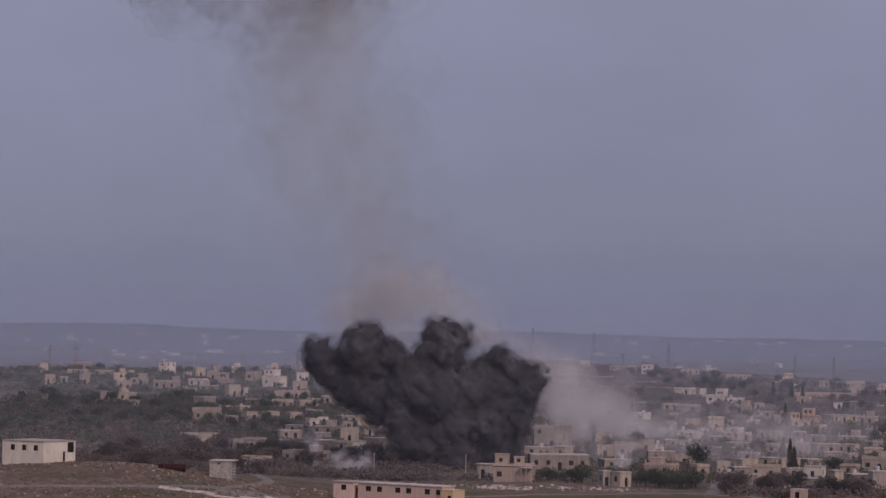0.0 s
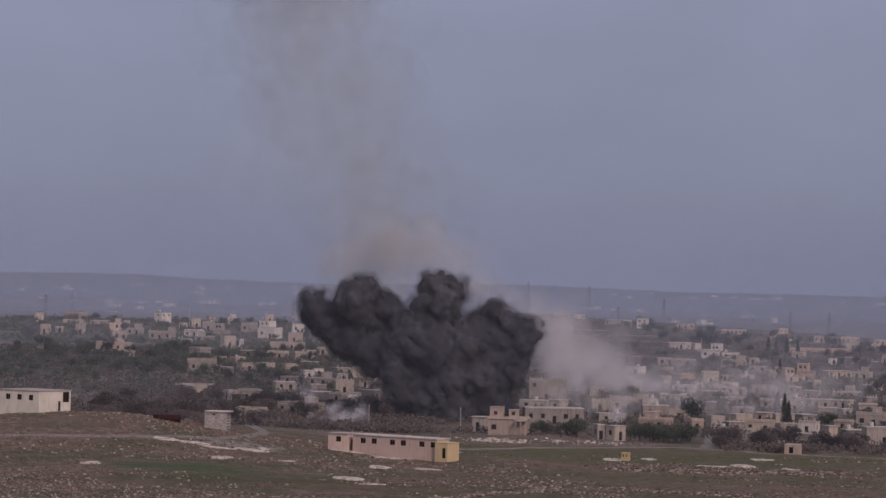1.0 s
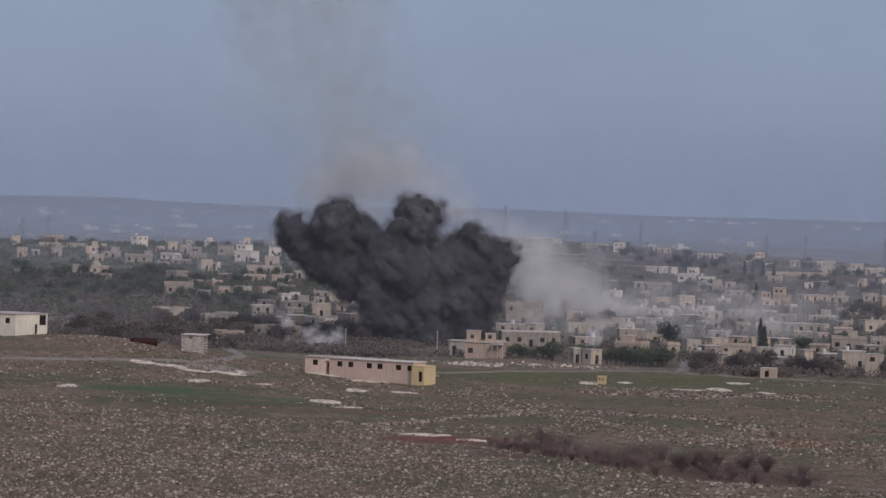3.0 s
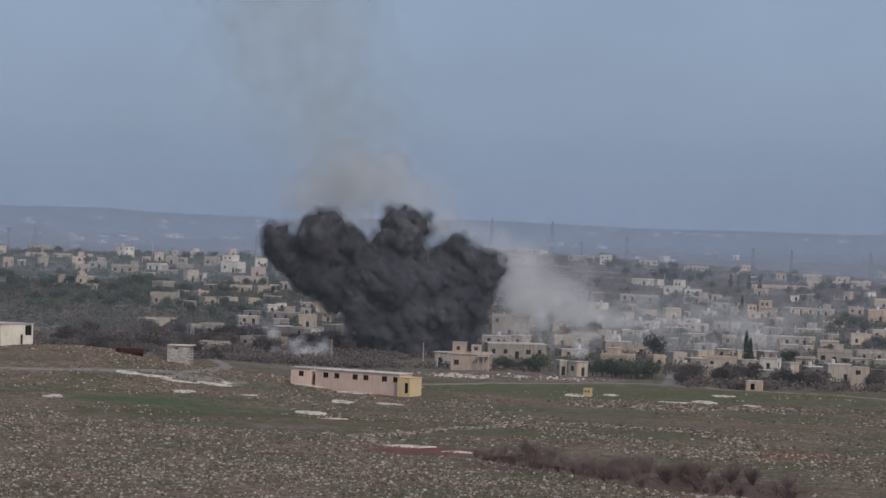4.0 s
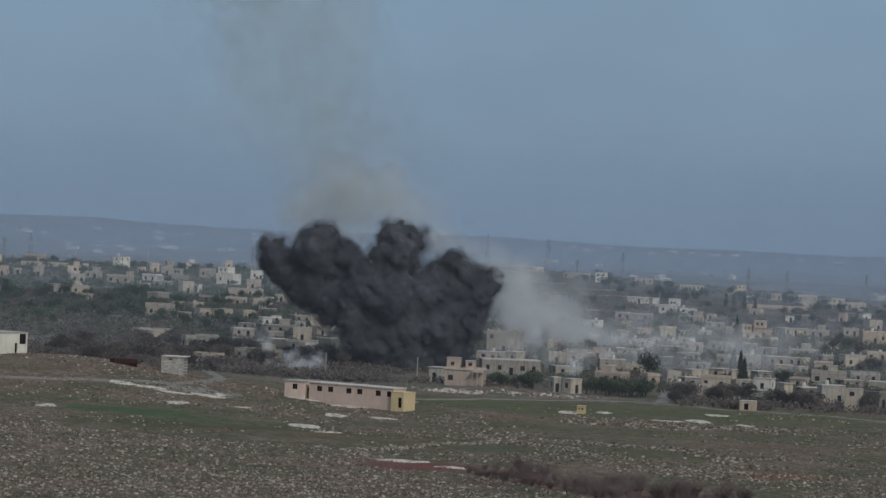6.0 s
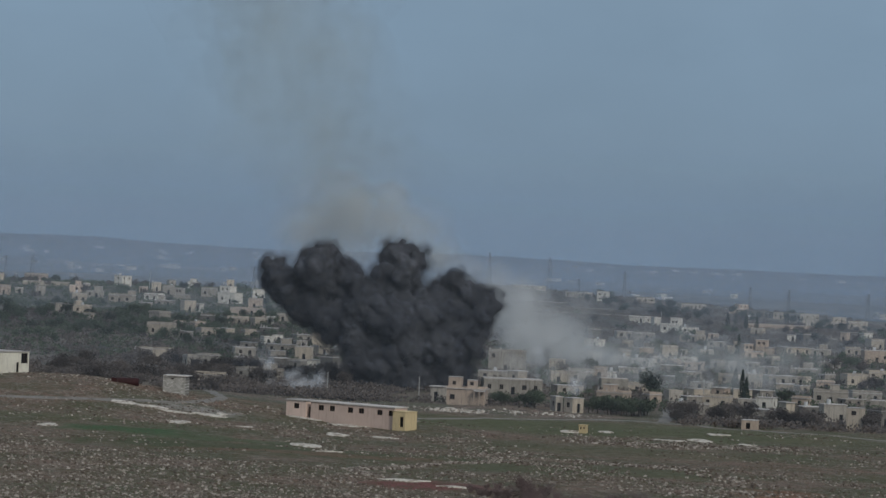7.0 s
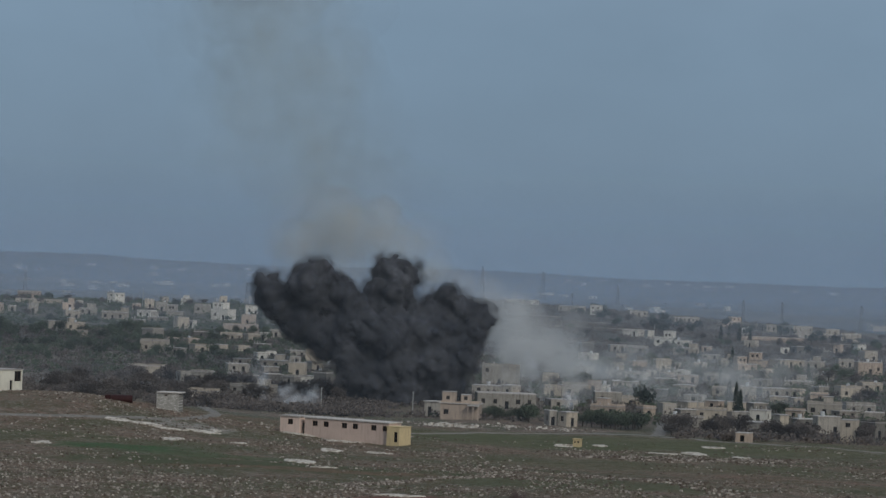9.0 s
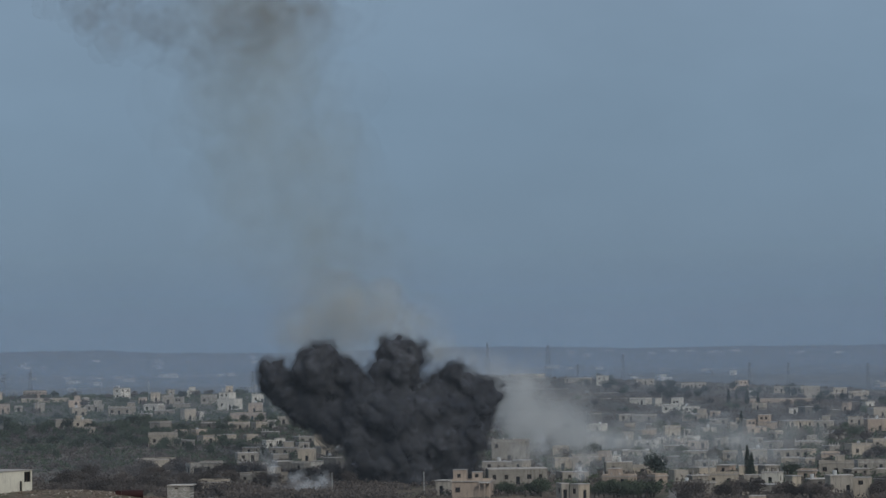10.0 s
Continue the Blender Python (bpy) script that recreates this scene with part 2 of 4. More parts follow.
# ---- the lie of the land ----
PROFILE_RIGHT = ((-600, 36), (0, 34.4), (60, 29), (150, 16), (240, 6.5), (300, 4.2), (560, 2), (620, 1.9), (660, 2.4), (720, 3.3), (830, 4.3),
                 (950, 7.2), (1150, 11.5), (1400, 18), (1660, 25), (1800, 24), (2200, 12), (3000, 20), (3700, 28), (4300, 52), (4700, 60), (4950, 48))
PROFILE_LEFT = ((-600, 36), (0, 34.4), (60, 29), (150, 16), (240, 6.5), (300, 4.3), (560, 3), (640, 2.8), (780, 4), (900, 8.7),
                (1050, 14), (1250, 19.5), (1400, 19.5), (1700, 11), (2000, 9), (2600, 11), (3400, 21), (3800, 28), (4300, 52), (4700, 60), (4950, 48))


def along(table, y):
    if y <= table[0][0]:
        return table[0][1]
    for (y0, z0), (y1, z1) in zip(table, table[1:]):
        if y <= y1:
            f = (y - y0) / (y1 - y0)
            return z0 + (z1 - z0) * (f * f * (3 - 2 * f) * 0.5 + f * 0.5)
    return table[-1][1]


def bell(x, y, cx, cy, sx, sy):
    return math.exp(-((x - cx) / sx) ** 2 - ((y - cy) / sy) ** 2)


def land(x, y):
    """Height of the ground: a hill under the camera, a stony plain, the town's two slopes, a valley and a far ridge."""
    f = min(1.0, max(0.0, (25 - x) / 100.0))
    f = f * f * (3 - 2 * f)
    z = along(PROFILE_LEFT, y) * f + along(PROFILE_RIGHT, y) * (1 - f)
    z += 6.3 * bell(x, y, -87, 565, 37, 48) - 1.6 * bell(x, y, 26, 372, 20, 16) + 0.9 * bell(x, y, -5, 318, 45, 22)
    if 1100 < y < 2600 and x > 40:
        z -= (x - 40) * 0.052 * min(1, (y - 1100) / 350) * min(1, (2600 - y) / 500)
    if y > 2600:
        z += min(1, (y - 2600) / 1500) * (-6.5 - 3.5 * max(-1.3, min(1.3, x / 800)) + 1.8 * math.sin(x / 130 + 1.0))
    return z


# ---- building helpers ----
def part(name, bm, material, parent, label=""):
    me = bpy.data.meshes.new(name)
    bm.to_mesh(me)
    bm.free()
    me.materials.append(material)
    ob = new(name, me)
    ob.parent = parent
    return tagged(ob, label)


def thing(name, x, y, z, rot=0.0, label="", category="", group="", kind=""):
    ob = new(name)
    ob.empty_display_size = 0.5
    ob.matrix_world = pose(x, y, z, 0, 0, rot)
    return tagged(ob, label, category, group, kind)


def box(bm, x0, x1, y0, y1, z0, z1):
    v = [bm.verts.new(p) for p in ((x0, y0, z0), (x1, y0, z0), (x1, y1, z0), (x0, y1, z0), (x0, y0, z1), (x1, y0, z1), (x1, y1, z1), (x0, y1, z1))]
    for f in ((0, 3, 2, 1), (4, 5, 6, 7), (0, 1, 5, 4), (1, 2, 6, 5), (2, 3, 7, 6), (3, 0, 4, 7)):
        bm.faces.new([v[i] for i in f])


def boxes(*rows):
    bm = bmesh.new()
    for r in rows:
        box(bm, *r)
    return bm


def pierced(bm, at, along_u, inward, width, z0, z1, holes, deep=0.28):
    """One wall face from at, going along_u, with real openings (u0, u1, v0, v1) and their reveals."""
    us = sorted({0.0, width, *(h[0] for h in holes), *(h[1] for h in holes)})
    vs = sorted({z0, z1, *(h[2] for h in holes), *(h[3] for h in holes)})
    up = Vector((0, 0, 1))

    def pt(u, v, w=0.0):
        return bm.verts.new(at + along_u * u + up * v + inward * w)

    for u0, u1 in zip(us, us[1:]):
        for v0, v1 in zip(vs, vs[1:]):
            um, vm = (u0 + u1) / 2, (v0 + v1) / 2
            if not any(h[0] < um < h[1] and h[2] < vm < h[3] for h in holes):
                bm.faces.new((pt(u0, v0), pt(u1, v0), pt(u1, v1), pt(u0, v1)))
    for u0, u1, v0, v1 in holes:
        ring = ((u0, v0), (u1, v0), (u1, v1), (u0, v1))
        for (a, b), (c, d) in zip(ring, ring[1:] + ring[:1]):
            bm.faces.new((pt(a, b), pt(a, b, deep), pt(c, d, deep), pt(c, d)))


def shell(parent, w, d, h, paint, front=(), left=(), right=(), down=1.6, at=(0, 0, 0), name="wall", frames=WOOD, panes=True):
    """Four walls with openings, each opening with its own recessed window or door, filled by a near-black pane."""
    bm = bmesh.new()
    o = Vector(at)
    sides = ((Vector((-w / 2, -d / 2, 0)), Vector((1, 0, 0)), Vector((0, 1, 0)), w, front),
             (Vector((w / 2, -d / 2, 0)), Vector((0, 1, 0)), Vector((-1, 0, 0)), d, right),
             (Vector((w / 2, d / 2, 0)), Vector((-1, 0, 0)), Vector((0, -1, 0)), w, ()),
             (Vector((-w / 2, d / 2, 0)), Vector((0, -1, 0)), Vector((1, 0, 0)), d, left))
    for p, u, i, width, holes in sides:
        pierced(bm, o + p, u, i, width, -down, h, list(holes))
    body = part(name, bm, paint, parent)
    for p, u, i, width, holes in sides:
        for u0, u1, v0, v1 in holes:
            c = o + p + u * u0 + Vector((0, 0, v0)) + i * 0.2
            ww, hh = u1 - u0, v1 - v0
            door = v0 < 0.2
            bm = bmesh.new()
            if panes:
                box(bm, 0, ww, 0.02, 0.05, 0, hh)
            kind = part("door" if door else "window", bm, DARK, parent)
            m = Matrix((u, i, Vector((0, 0, 1)))).transposed().to_4x4()
            kind.matrix_local = Matrix.Translation(c) @ m
            if not door and ww > 0.6:
                t = 0.07
                part("window_frame", boxes((0, ww, -0.04, 0.018, 0, t), (0, ww, -0.04, 0.018, hh - t, hh), (0, t, -0.04, 0.018, t, hh - t),
                                           (ww - t, ww, -0.04, 0.018, t, hh - t), (ww / 2 - t / 2, ww / 2 + t / 2, -0.04, 0.018, t, hh - t)), frames, kind)
    return body


def slab(parent, w, d, z, over=0.18, thick=0.2, at=(0, 0), name="roof_slab", mat=None):
    x, y = at
    bm = boxes((x - w / 2 - over, x + w / 2 + over, y - d / 2 - over, y + d / 2 + over, z, z + thick))
    return part(name, bm, mat or ROOF, parent)


def parapet(parent, w, d, z, high, paint, at=(0, 0)):
    x, y = at
    a, b, t = w / 2, d / 2, 0.2
    return part("parapet", boxes((x - a, x + a, y - b, y - b + t, z, z + high), (x - a, x + a, y + b - t, y + b, z, z + high),
                                 (x - a, x - a + t, y - b + t, y + b - t, z, z + high), (x + a - t, x + a, y - b + t, y + b - t, z, z + high)), paint, parent)


HOUSE_LABEL = {"c": "flat-roofed grey concrete village house with empty windows", "t": "flat-roofed tan limestone village house, weathered",
               "p": "flat-roofed pinkish plastered village house, weathered", "w": "flat-roofed whitewashed village house, weathered", "d": "dark grey concrete house with flat roof"}
house_rng = random.Random(11)


def house(x, y, w, d, h, rot, paint, porch=0, bare=0, rooms=0):
    """A flat-roofed block house of one or more storeys."""
    r = house_rng
    ob = thing("village_house", x, y, land(x, y), rot, HOUSE_LABEL[paint], "house", "houses of the town")
    full, upper = h, 0
    if h > 4.7 and w > 5.5 and not bare and r.random() < 0.5:
        h, upper = h - 2.6, 1
    storeys = max(1, round(h / 3.2))
    body_h = h if h < 2.4 else h - r.choice((0.0, 0.35, 0.5))
    sh = body_h / storeys

    def holes(width, door, chance):
        out, n = [], max(1, int(width / 2.9))
        for s in range(storeys):
            for k in range(n):
                if r.random() > chance:
                    continue
                c = width * (k + 0.5) / n + r.uniform(-0.25, 0.25)
                ww = r.choice((0.9, 1.0, 1.2))
                hh = min(1.25, sh * 0.42)
                z = s * sh + sh * 0.36
                if s == 0 and door and k == n // 2:
                    z, hh, ww = 0.05, min(2.1, sh * 0.74), 1.0
                if ww / 2 + 0.15 < c < width - ww / 2 - 0.15:
                    out.append((c - ww / 2, c + ww / 2, z, z + hh))
        return out

    shell(ob, w, d, body_h, PAINT[paint], holes(w, True, 0.45 if bare else 0.8), holes(d, False, 0.5), holes(d, False, 0.5), panes=True)
    slab(ob, w, d, body_h + 0.003, over=r.choice((0.05, 0.15, 0.3)))
    top = body_h + 0.203
    if h - body_h > 0.2:
        parapet(ob, w, d, top, h - body_h, PAINT[paint])
    if upper:
        a, b = w * r.uniform(0.45, 0.65), d * 0.8
        cx, rim = r.choice((-1, 1)) * (w - a) / 2, h - body_h
        shell(ob, a, b, full - top + 0.2, PAINT[paint], [(a * 0.2, a * 0.2 + 0.9, 0.9, 1.9), (a * 0.62, a * 0.62 + 0.9, 0.9, 1.9)], down=0, at=(cx, d * 0.09 - 0.01, top), name="upper_floor")
        slab(ob, a, b, full + 0.203, 0.15, 0.16, at=(cx, d * 0.09))
    for k in range(rooms):
        a, hh = (2.2, 1.9) if k else (3.2, 2.5)
        cx = (-0.32, 0.12)[k] * w
        shell(ob, a, 3.0, hh, PAINT[paint], [(a * 0.3, a * 0.3 + 0.9, 0.7, 1.6)], down=0, at=(cx, 0.6, top), name="roof_room")
        slab(ob, a, 3.0, top + hh + 0.002, 0.12, 0.14, at=(cx, 0.6))
    if not upper and not rooms and w > 4 and r.random() < 0.35:
        for k in range(r.choice((2, 3, 4))):
            cx = -w / 2 + 0.3 + (w - 0.6) * k / 3
            part("column_stub", boxes((cx - 0.13, cx + 0.13, -d / 2 + 0.25, -d / 2 + 0.5, top - 0.002, top + r.uniform(0.4, 1.2))), ROOF, ob)
    if not upper and not rooms and not bare and w > 5.5 and r.random() < 0.22:
        a, b = r.uniform(2.2, 3.0), min(3.0, d * 0.5)
        cx = r.uniform(-w / 2 + a / 2 + 0.2, w / 2 - a / 2 - 0.2)
        part("stair_room", boxes((cx - a / 2, cx + a / 2, d * 0.1, d * 0.1 + b, top - 0.002, top + 1.7)), PAINT[paint], ob)
        part("stair_roof", boxes((cx - a / 2 - 0.15, cx + a / 2 + 0.15, d * 0.1 - 0.15, d * 0.1 + b + 0.15, top + 1.701, top + 1.83)), ROOF, ob)
    if w > 4 and not bare and r.random() < 0.2:
        bm = bmesh.new()
        cx = r.uniform(-w / 3, w / 3)
        bmesh.ops.create_cone(bm, cap_ends=True, segments=10, radius1=0.5, radius2=0.5, depth=1.1, matrix=Matrix.Translation((cx, -d * 0.15, top + 0.55)))
        part("water_tank", bm, TANK, ob)
    if porch:
        part("porch_roof", boxes((w / 2 - 2.6, w / 2 + 0.2, -d / 2 - 2.2, -d / 2 - 0.2, sh * 0.92, sh * 0.92 + 0.2)), ROOF, ob)
        for k in range(3):
            part("porch_post", boxes((w / 2 - 2.5 + 1.25 * k, w / 2 - 2.3 + 1.25 * k, -d / 2 - 2.15, -d / 2 - 1.95, -1.2, sh * 0.92 - 0.002)), PAINT[paint], ob)
    return ob


# ---- the ground, one sheet out to the far ridge ----
def steps(*spans):
    out = []
    for a, b, s in spans:
        k = max(1, round((b - a) / s))
        out += [a + (b - a) * i / k for i in range(k)]
    return out + [spans[-1][1]]


# far edge of the near stony field, x to y
NEAR_EDGE = ((-120, 480), (-78, 466), (-60, 442), (-44, 425), (-17, 420), (-8, 405), (-2, 384), (7, 371), (16, 344), (22, 330), (29, 323), (43, 318), (52, 312), (90, 296))
SHRUB_BACK = ((-10, 385), (5.4, 389), (13.7, 390), (25.8, 383), (36.7, 369), (44.4, 342), (52, 316), (90, 290))


def rough_land(x, y):
    z = land(x, y)
    if -4 < x < 70 and 280 < y < 420:
        z += 0.8 * min(1, (x + 4) / 10) * math.exp(-((y - along(NEAR_EDGE, x) + 5) / 7) ** 2)
    if 100 < y < 2200:
        z += 0.55 * noise.noise((x / 26, y / 26, 0.3)) + 0.22 * noise.noise((x / 8, y / 8, 4.2))
    if 200 < y < 640:
        z += 0.16 * noise.noise((x / 3.1, y / 3.1, 8.1))
    if y > 2300:
        f = min(1, (y - 2300) / 600)
        z += f * (5 * noise.noise((x / 300, y / 300, 7)) + 2.5 * noise.noise((x / 80, y / 80, 9)))
    return z


def build_ground():
    xs = steps((-3200, -900, 230), (-900, -260, 32), (-260, -120, 9), (-120, -75, 3), (-75, 75, 1.5), (75, 120, 3), (120, 260, 9), (260, 900, 32), (900, 3200, 230))
    ys = steps((-700, 100, 50), (100, 260, 10), (260, 580, 1.5), (580, 720, 3), (720, 1700, 9), (1700, 4950, 36))
    verts = [(x, y, rough_land(x, y)) for y in ys for x in xs]
    k = len(xs)
    faces = [(j * k + i, j * k + i + 1, (j + 1) * k + i + 1, (j + 1) * k + i) for j in range(len(ys) - 1) for i in range(k - 1)]
    me = bpy.data.meshes.new("ground")
    me.from_pydata(verts, [], faces)
    me.materials.append(GROUND)
    me.shade_smooth()
    return tagged(new("ground", me), "stony winter fields rising to a hazy far ridge", "ground", "", "structure")


build_ground()


# ---- strips and sheets that lie on the ground ----
TUFT = leaf_mat("winter_grass", (0.105, 0.085, 0.05))


def strip(name, line, wide, mat, label, category, lift=0.07, kind="structure"):
    """A road or track draped over the land along a line of points."""
    bm = bmesh.new()
    pts = []
    for (x0, y0), (x1, y1) in zip(line, line[1:]):
        k = max(2, int(math.hypot(x1 - x0, y1 - y0) / 2.5))
        pts += [Vector((x0 + (x1 - x0) * i / k, y0 + (y1 - y0) * i / k)) for i in range(k)]
    pts.append(Vector(line[-1]))
    for _ in range(8):
        pts = [pts[0]] + [(a + b * 2 + c) / 4 for a, b, c in zip(pts, pts[1:], pts[2:])] + [pts[-1]]
    rows = []
    for i, p in enumerate(pts):
        t = (pts[min(i + 1, len(pts) - 1)] - pts[max(i - 1, 0)]).normalized()
        nrm = Vector((-t.y, t.x))
        half = wide / 2 * (1 + 0.18 * noise.noise((p.x / 6, p.y / 6, 2)))
        row = []
        for k in range(5):
            q = p + nrm * half * (k - 2) / 2
            row.append(bm.verts.new((q.x, q.y, rough_land(q.x, q.y) + (lift if 0 < k < 4 else -0.06))))
        rows.append(row)
    for a, b in zip(rows, rows[1:]):
        for k in range(4):
            bm.faces.new((a[k], a[k + 1], b[k + 1], b[k]))
    return tagged(part(name, bm, mat, None), label, category, "", kind)


strip("road", ((-150, 520), (-87, 525), (-76, 528), (-62, 536), (-52, 549), (-47, 580), (-52, 622), (-62, 680)), 3.6, ROADM, "narrow pale country road across the stony field", "road")
strip("dirt_track", ((-24, 571), (1, 588), (16, 599), (36, 612), (56, 614), (67, 597), (100, 575), (130, 570)), 3.2, ROADM, "pale dirt track along the edge of the town", "track")
strip("side_street", ((52, 616), (56, 640), (58, 668)), 4.0, ROADM, "pale side street running into the town", "street")


def sheet(x, y, sx, sy, seed):
    """A low flat outcrop of bare limestone with a ragged outline."""
    bm = bmesh.new()
    k = 26
    rim, low = [], []
    for i in range(k):
        a = 2 * math.pi * i / k
        f = 1 + 0.45 * noise.noise((math.cos(a) * 1.7 + seed, math.sin(a) * 1.7, seed)) + 0.15 * noise.noise((math.cos(a) * 6 + seed, math.sin(a) * 6, seed))
        px, py = x + sx * f * math.cos(a), y + sy * f * math.sin(a)
        z = rough_land(px, py)
        rim.append(bm.verts.new((x + (px - x) * 0.94, y + (py - y) * 0.94, z + 0.16 + 0.07 * noise.noise((px, py, 3)))))
        low.append(bm.verts.new((px, py, z - 0.2)))
    mid = bm.verts.new((x, y, rough_land(x, y) + 0.24))
    for i in range(k):
        j = (i + 1) % k
        bm.faces.new((rim[i], rim[j], mid))
        bm.faces.new((low[i], low[j], rim[j], rim[i]))
    return tagged(part("limestone_outcrop", bm, LIME, None), "flat pale outcrop of bare limestone in the field", "rock", "outcrops in the field")


for i, (x, y, sx, sy) in enumerate(((-71, 485, 2.1, 2.4), (-49.5, 511, 2.6, 2.5), (-37, 510, 2.0, 2.2), (-23, 473, 2.7, 4.0), (-18, 452, 2.4, 1.6), (-19, 506, 2.2, 1.8), (-10, 508, 2.6, 2.0),
                                    (-27, 549, 3.6, 2.2), (-17, 542, 5.5, 2.2), (28, 562, 2.0, 3.0), (36, 564, 1.6, 2.0), (48.5, 546, 3.4, 3.0), (55, 551, 2.6, 3.4), (61, 573, 2.4, 2.6), (64, 546, 2.0, 3.2),
                                    (-62.5, 532.5, 3.4, 1.6), (-57.5, 531, 3.4, 1.8), (-52, 528.5, 3.6, 1.3), (-45.5, 530.5, 3.2, 1.5), (-43.5, 535, 1.2, 2.2), (-5, 399, 3.4, 1.4), (3, 389, 2.4, 1.0))):
    sheet(x, y, sx, sy, i * 3.7)


# ---- stones: strewn over the fields, heaped along old field walls ----
def stone_shape(rng, size):
    pts = []
    for p in ((-1, -1, -0.6), (1, -1, -0.6), (1, 1, -0.6), (-1, 1, -0.6), (-0.7, -0.7, 0.7), (0.7, -0.7, 0.7), (0.7, 0.7, 0.7), (-0.7, 0.7, 0.7)):
        pts.append(Vector([c * size * rng.uniform(0.3, 0.62) for c in p]))
    return pts


STONE_FACES = ((0, 1, 5, 4), (1, 2, 6, 5), (2, 3, 7, 6), (3, 0, 4, 7), (4, 5, 6, 7))


def strew(name, places, mat, label):
    rng = random.Random(5)
    verts, faces = [], []
    for x, y, size in places:
        z, a = rough_land(x, y) + size * 0.12, rng.uniform(0, 6.3)
        c, s, k = math.cos(a), math.sin(a), len(verts)
        for p in stone_shape(rng, size):
            verts.append((x + p.x * c - p.y * s, y + p.x * s + p.y * c, z + p.z))
        faces += [tuple(k + i for i in f) for f in STONE_FACES]
    me = bpy.data.meshes.new(name)
    me.from_pydata(verts, [], faces)
    me.materials.append(mat)
    return tagged(new(name, me), label, "stones", "", "stuff")


def strewn_places():
    rng, out = random.Random(21), []
    while len(out) < 70000:
        y = 250 + 335 * rng.random() ** 1.45
        x = rng.uniform(-0.185, 0.185) * y * 1.05
        if y > 575 and x < 60:
            continue
        clump = noise.noise((x / 19, y / 26, 1.5)) + 0.6 * noise.noise((x / 5, y / 8, 6))
        edge = along(NEAR_EDGE, x)
        if y < edge:
            dens = 0.42 + 0.7 * clump
        elif x < 2:
            dens = -0.5 + 0.9 * clump if y < 500 else -0.1 + clump
        else:
            if y < along(SHRUB_BACK, x):
                continue
            row = math.exp(-((y - 470 + 1.75 * (x - 6)) / 16) ** 2) + 0.7 * math.exp(-((y - 532) / 9) ** 2)
            dens = -0.42 + 1.0 * clump + 0.8 * row
        if dens + rng.uniform(-0.45, 0.45) < 0.0:
            continue
        if bell(x, y, -2, 391, 9, 7) > 0.4:
            continue
        out.append((x, y, (0.10 + 0.38 * rng.random() ** 3.0) * (1.0 if y < edge else 1.15)))
    return out


def wall_places(line, wide, count, big, seed):
    rng, out = random.Random(seed), []
    for _ in range(count):
        i = rng.randrange(len(line) - 1)
        f = rng.random()
        x, y = (line[i][k] + (line[i + 1][k] - line[i][k]) * f for k in (0, 1))
        out.append((x + rng.gauss(0, wide), y + rng.gauss(0, wide), big * rng.uniform(0.4, 1.2)))
    return out


strew("field_stones", strewn_places(), STONE, "grey limestone stones strewn over the field")
strew("field_wall_stones", wall_places(((-9, 404), (-13, 412), (-9, 424), (-3, 436), (4, 446), (12, 452), (24, 450)), 0.8, 1100, 0.5, 3)
      + wall_places(((24, 467), (40, 455), (52, 420)), 2.2, 500, 0.55, 4) + wall_places(((30, 520), (50, 528), (72, 531)), 3.0, 700, 0.6, 5), STONE, "tumbled grey stones of an old field wall")
strew("rubble_bank", wall_places(((-40, 640), (-14, 630), (0, 622), (8, 619), (24, 630), (36, 622)), 3.0, 700, 0.42, 6)
      + wall_places(((-60, 566), (-52, 568)), 1.2, 90, 0.4, 8), STONE, "pale rubble and broken stone heaped beside the track")


strew("pale_rubble", wall_places(((1, 620), (9, 618)), 1.8, 60, 1.3, 7) + wall_places(((16, 626), (34, 622)), 1.5, 40, 0.8, 17), LIME, "pale broken blocks heaped beside the track")


def tufts():
    """Tufts of dry and green grass over the near fields."""
    rng = random.Random(31)
    verts, faces, done = [], [], 0
    while done < 42000:
        y = 250 + 345 * rng.random() ** 1.3
        x = rng.uniform(-0.185, 0.185) * y * 1.05
        if noise.noise((x / 11, y / 16, 3.3)) + rng.uniform(-0.6, 0.6) < 0.0:
            continue
        done += 1
        z, s = rough_land(x, y) - 0.02, rng.uniform(0.05, 0.15)
        for _ in range(3):
            a, lean = rng.uniform(0, 6.3), rng.uniform(-0.6, 0.6)
            c, d, k = math.cos(a) * s, math.sin(a) * s, len(verts)
            verts += [(x - c * 0.8, y - d * 0.8, z), (x + c * 0.8, y + d * 0.8, z), (x + lean * s, y + c, z + s)]
            faces.append((k, k + 1, k + 2))
    me = bpy.data.meshes.new("grass_tufts")
    me.from_pydata(verts, [], faces)
    me.materials.append(TUFT)
    tagged(new("grass_tufts", me), "tufts of dry and green winter grass", "grass", "", "stuff")


tufts()


# ---- buildings in the fields ----
def farm_building():
    """Long low building of three blocks, set aslant to the valley."""
    ob = thing("farm_building", -31.6, 552.5, 3.0, -33, "long rose-plastered farm building with an ochre annex at its end", "building")

    def wins(*us):
        return [(u - 0.68, u + 0.68, 1.95, 3.05) for u in us]

    d, h = 4.6, 3.55
    shell(ob, 5.0, d, h, PAINT["rose"], wins(2.6), at=(2.5, d / 2, 0), name="small_wing", frames=WOOD, down=2.5)
    shell(ob, 21.0, d, h, PAINT["rose"], wins(2.6, 5.4, 10.0, 12.7, 17.3, 20.1), right=(), at=(16.8, d / 2, 0), name="long_wing", frames=WOOD, down=2.5)
    slab(ob, 5.0, d, h + 0.002, 0.2, 0.22, at=(2.5, d / 2))
    slab(ob, 21.0, d, h + 0.002, 0.2, 0.22, at=(16.8, d / 2))
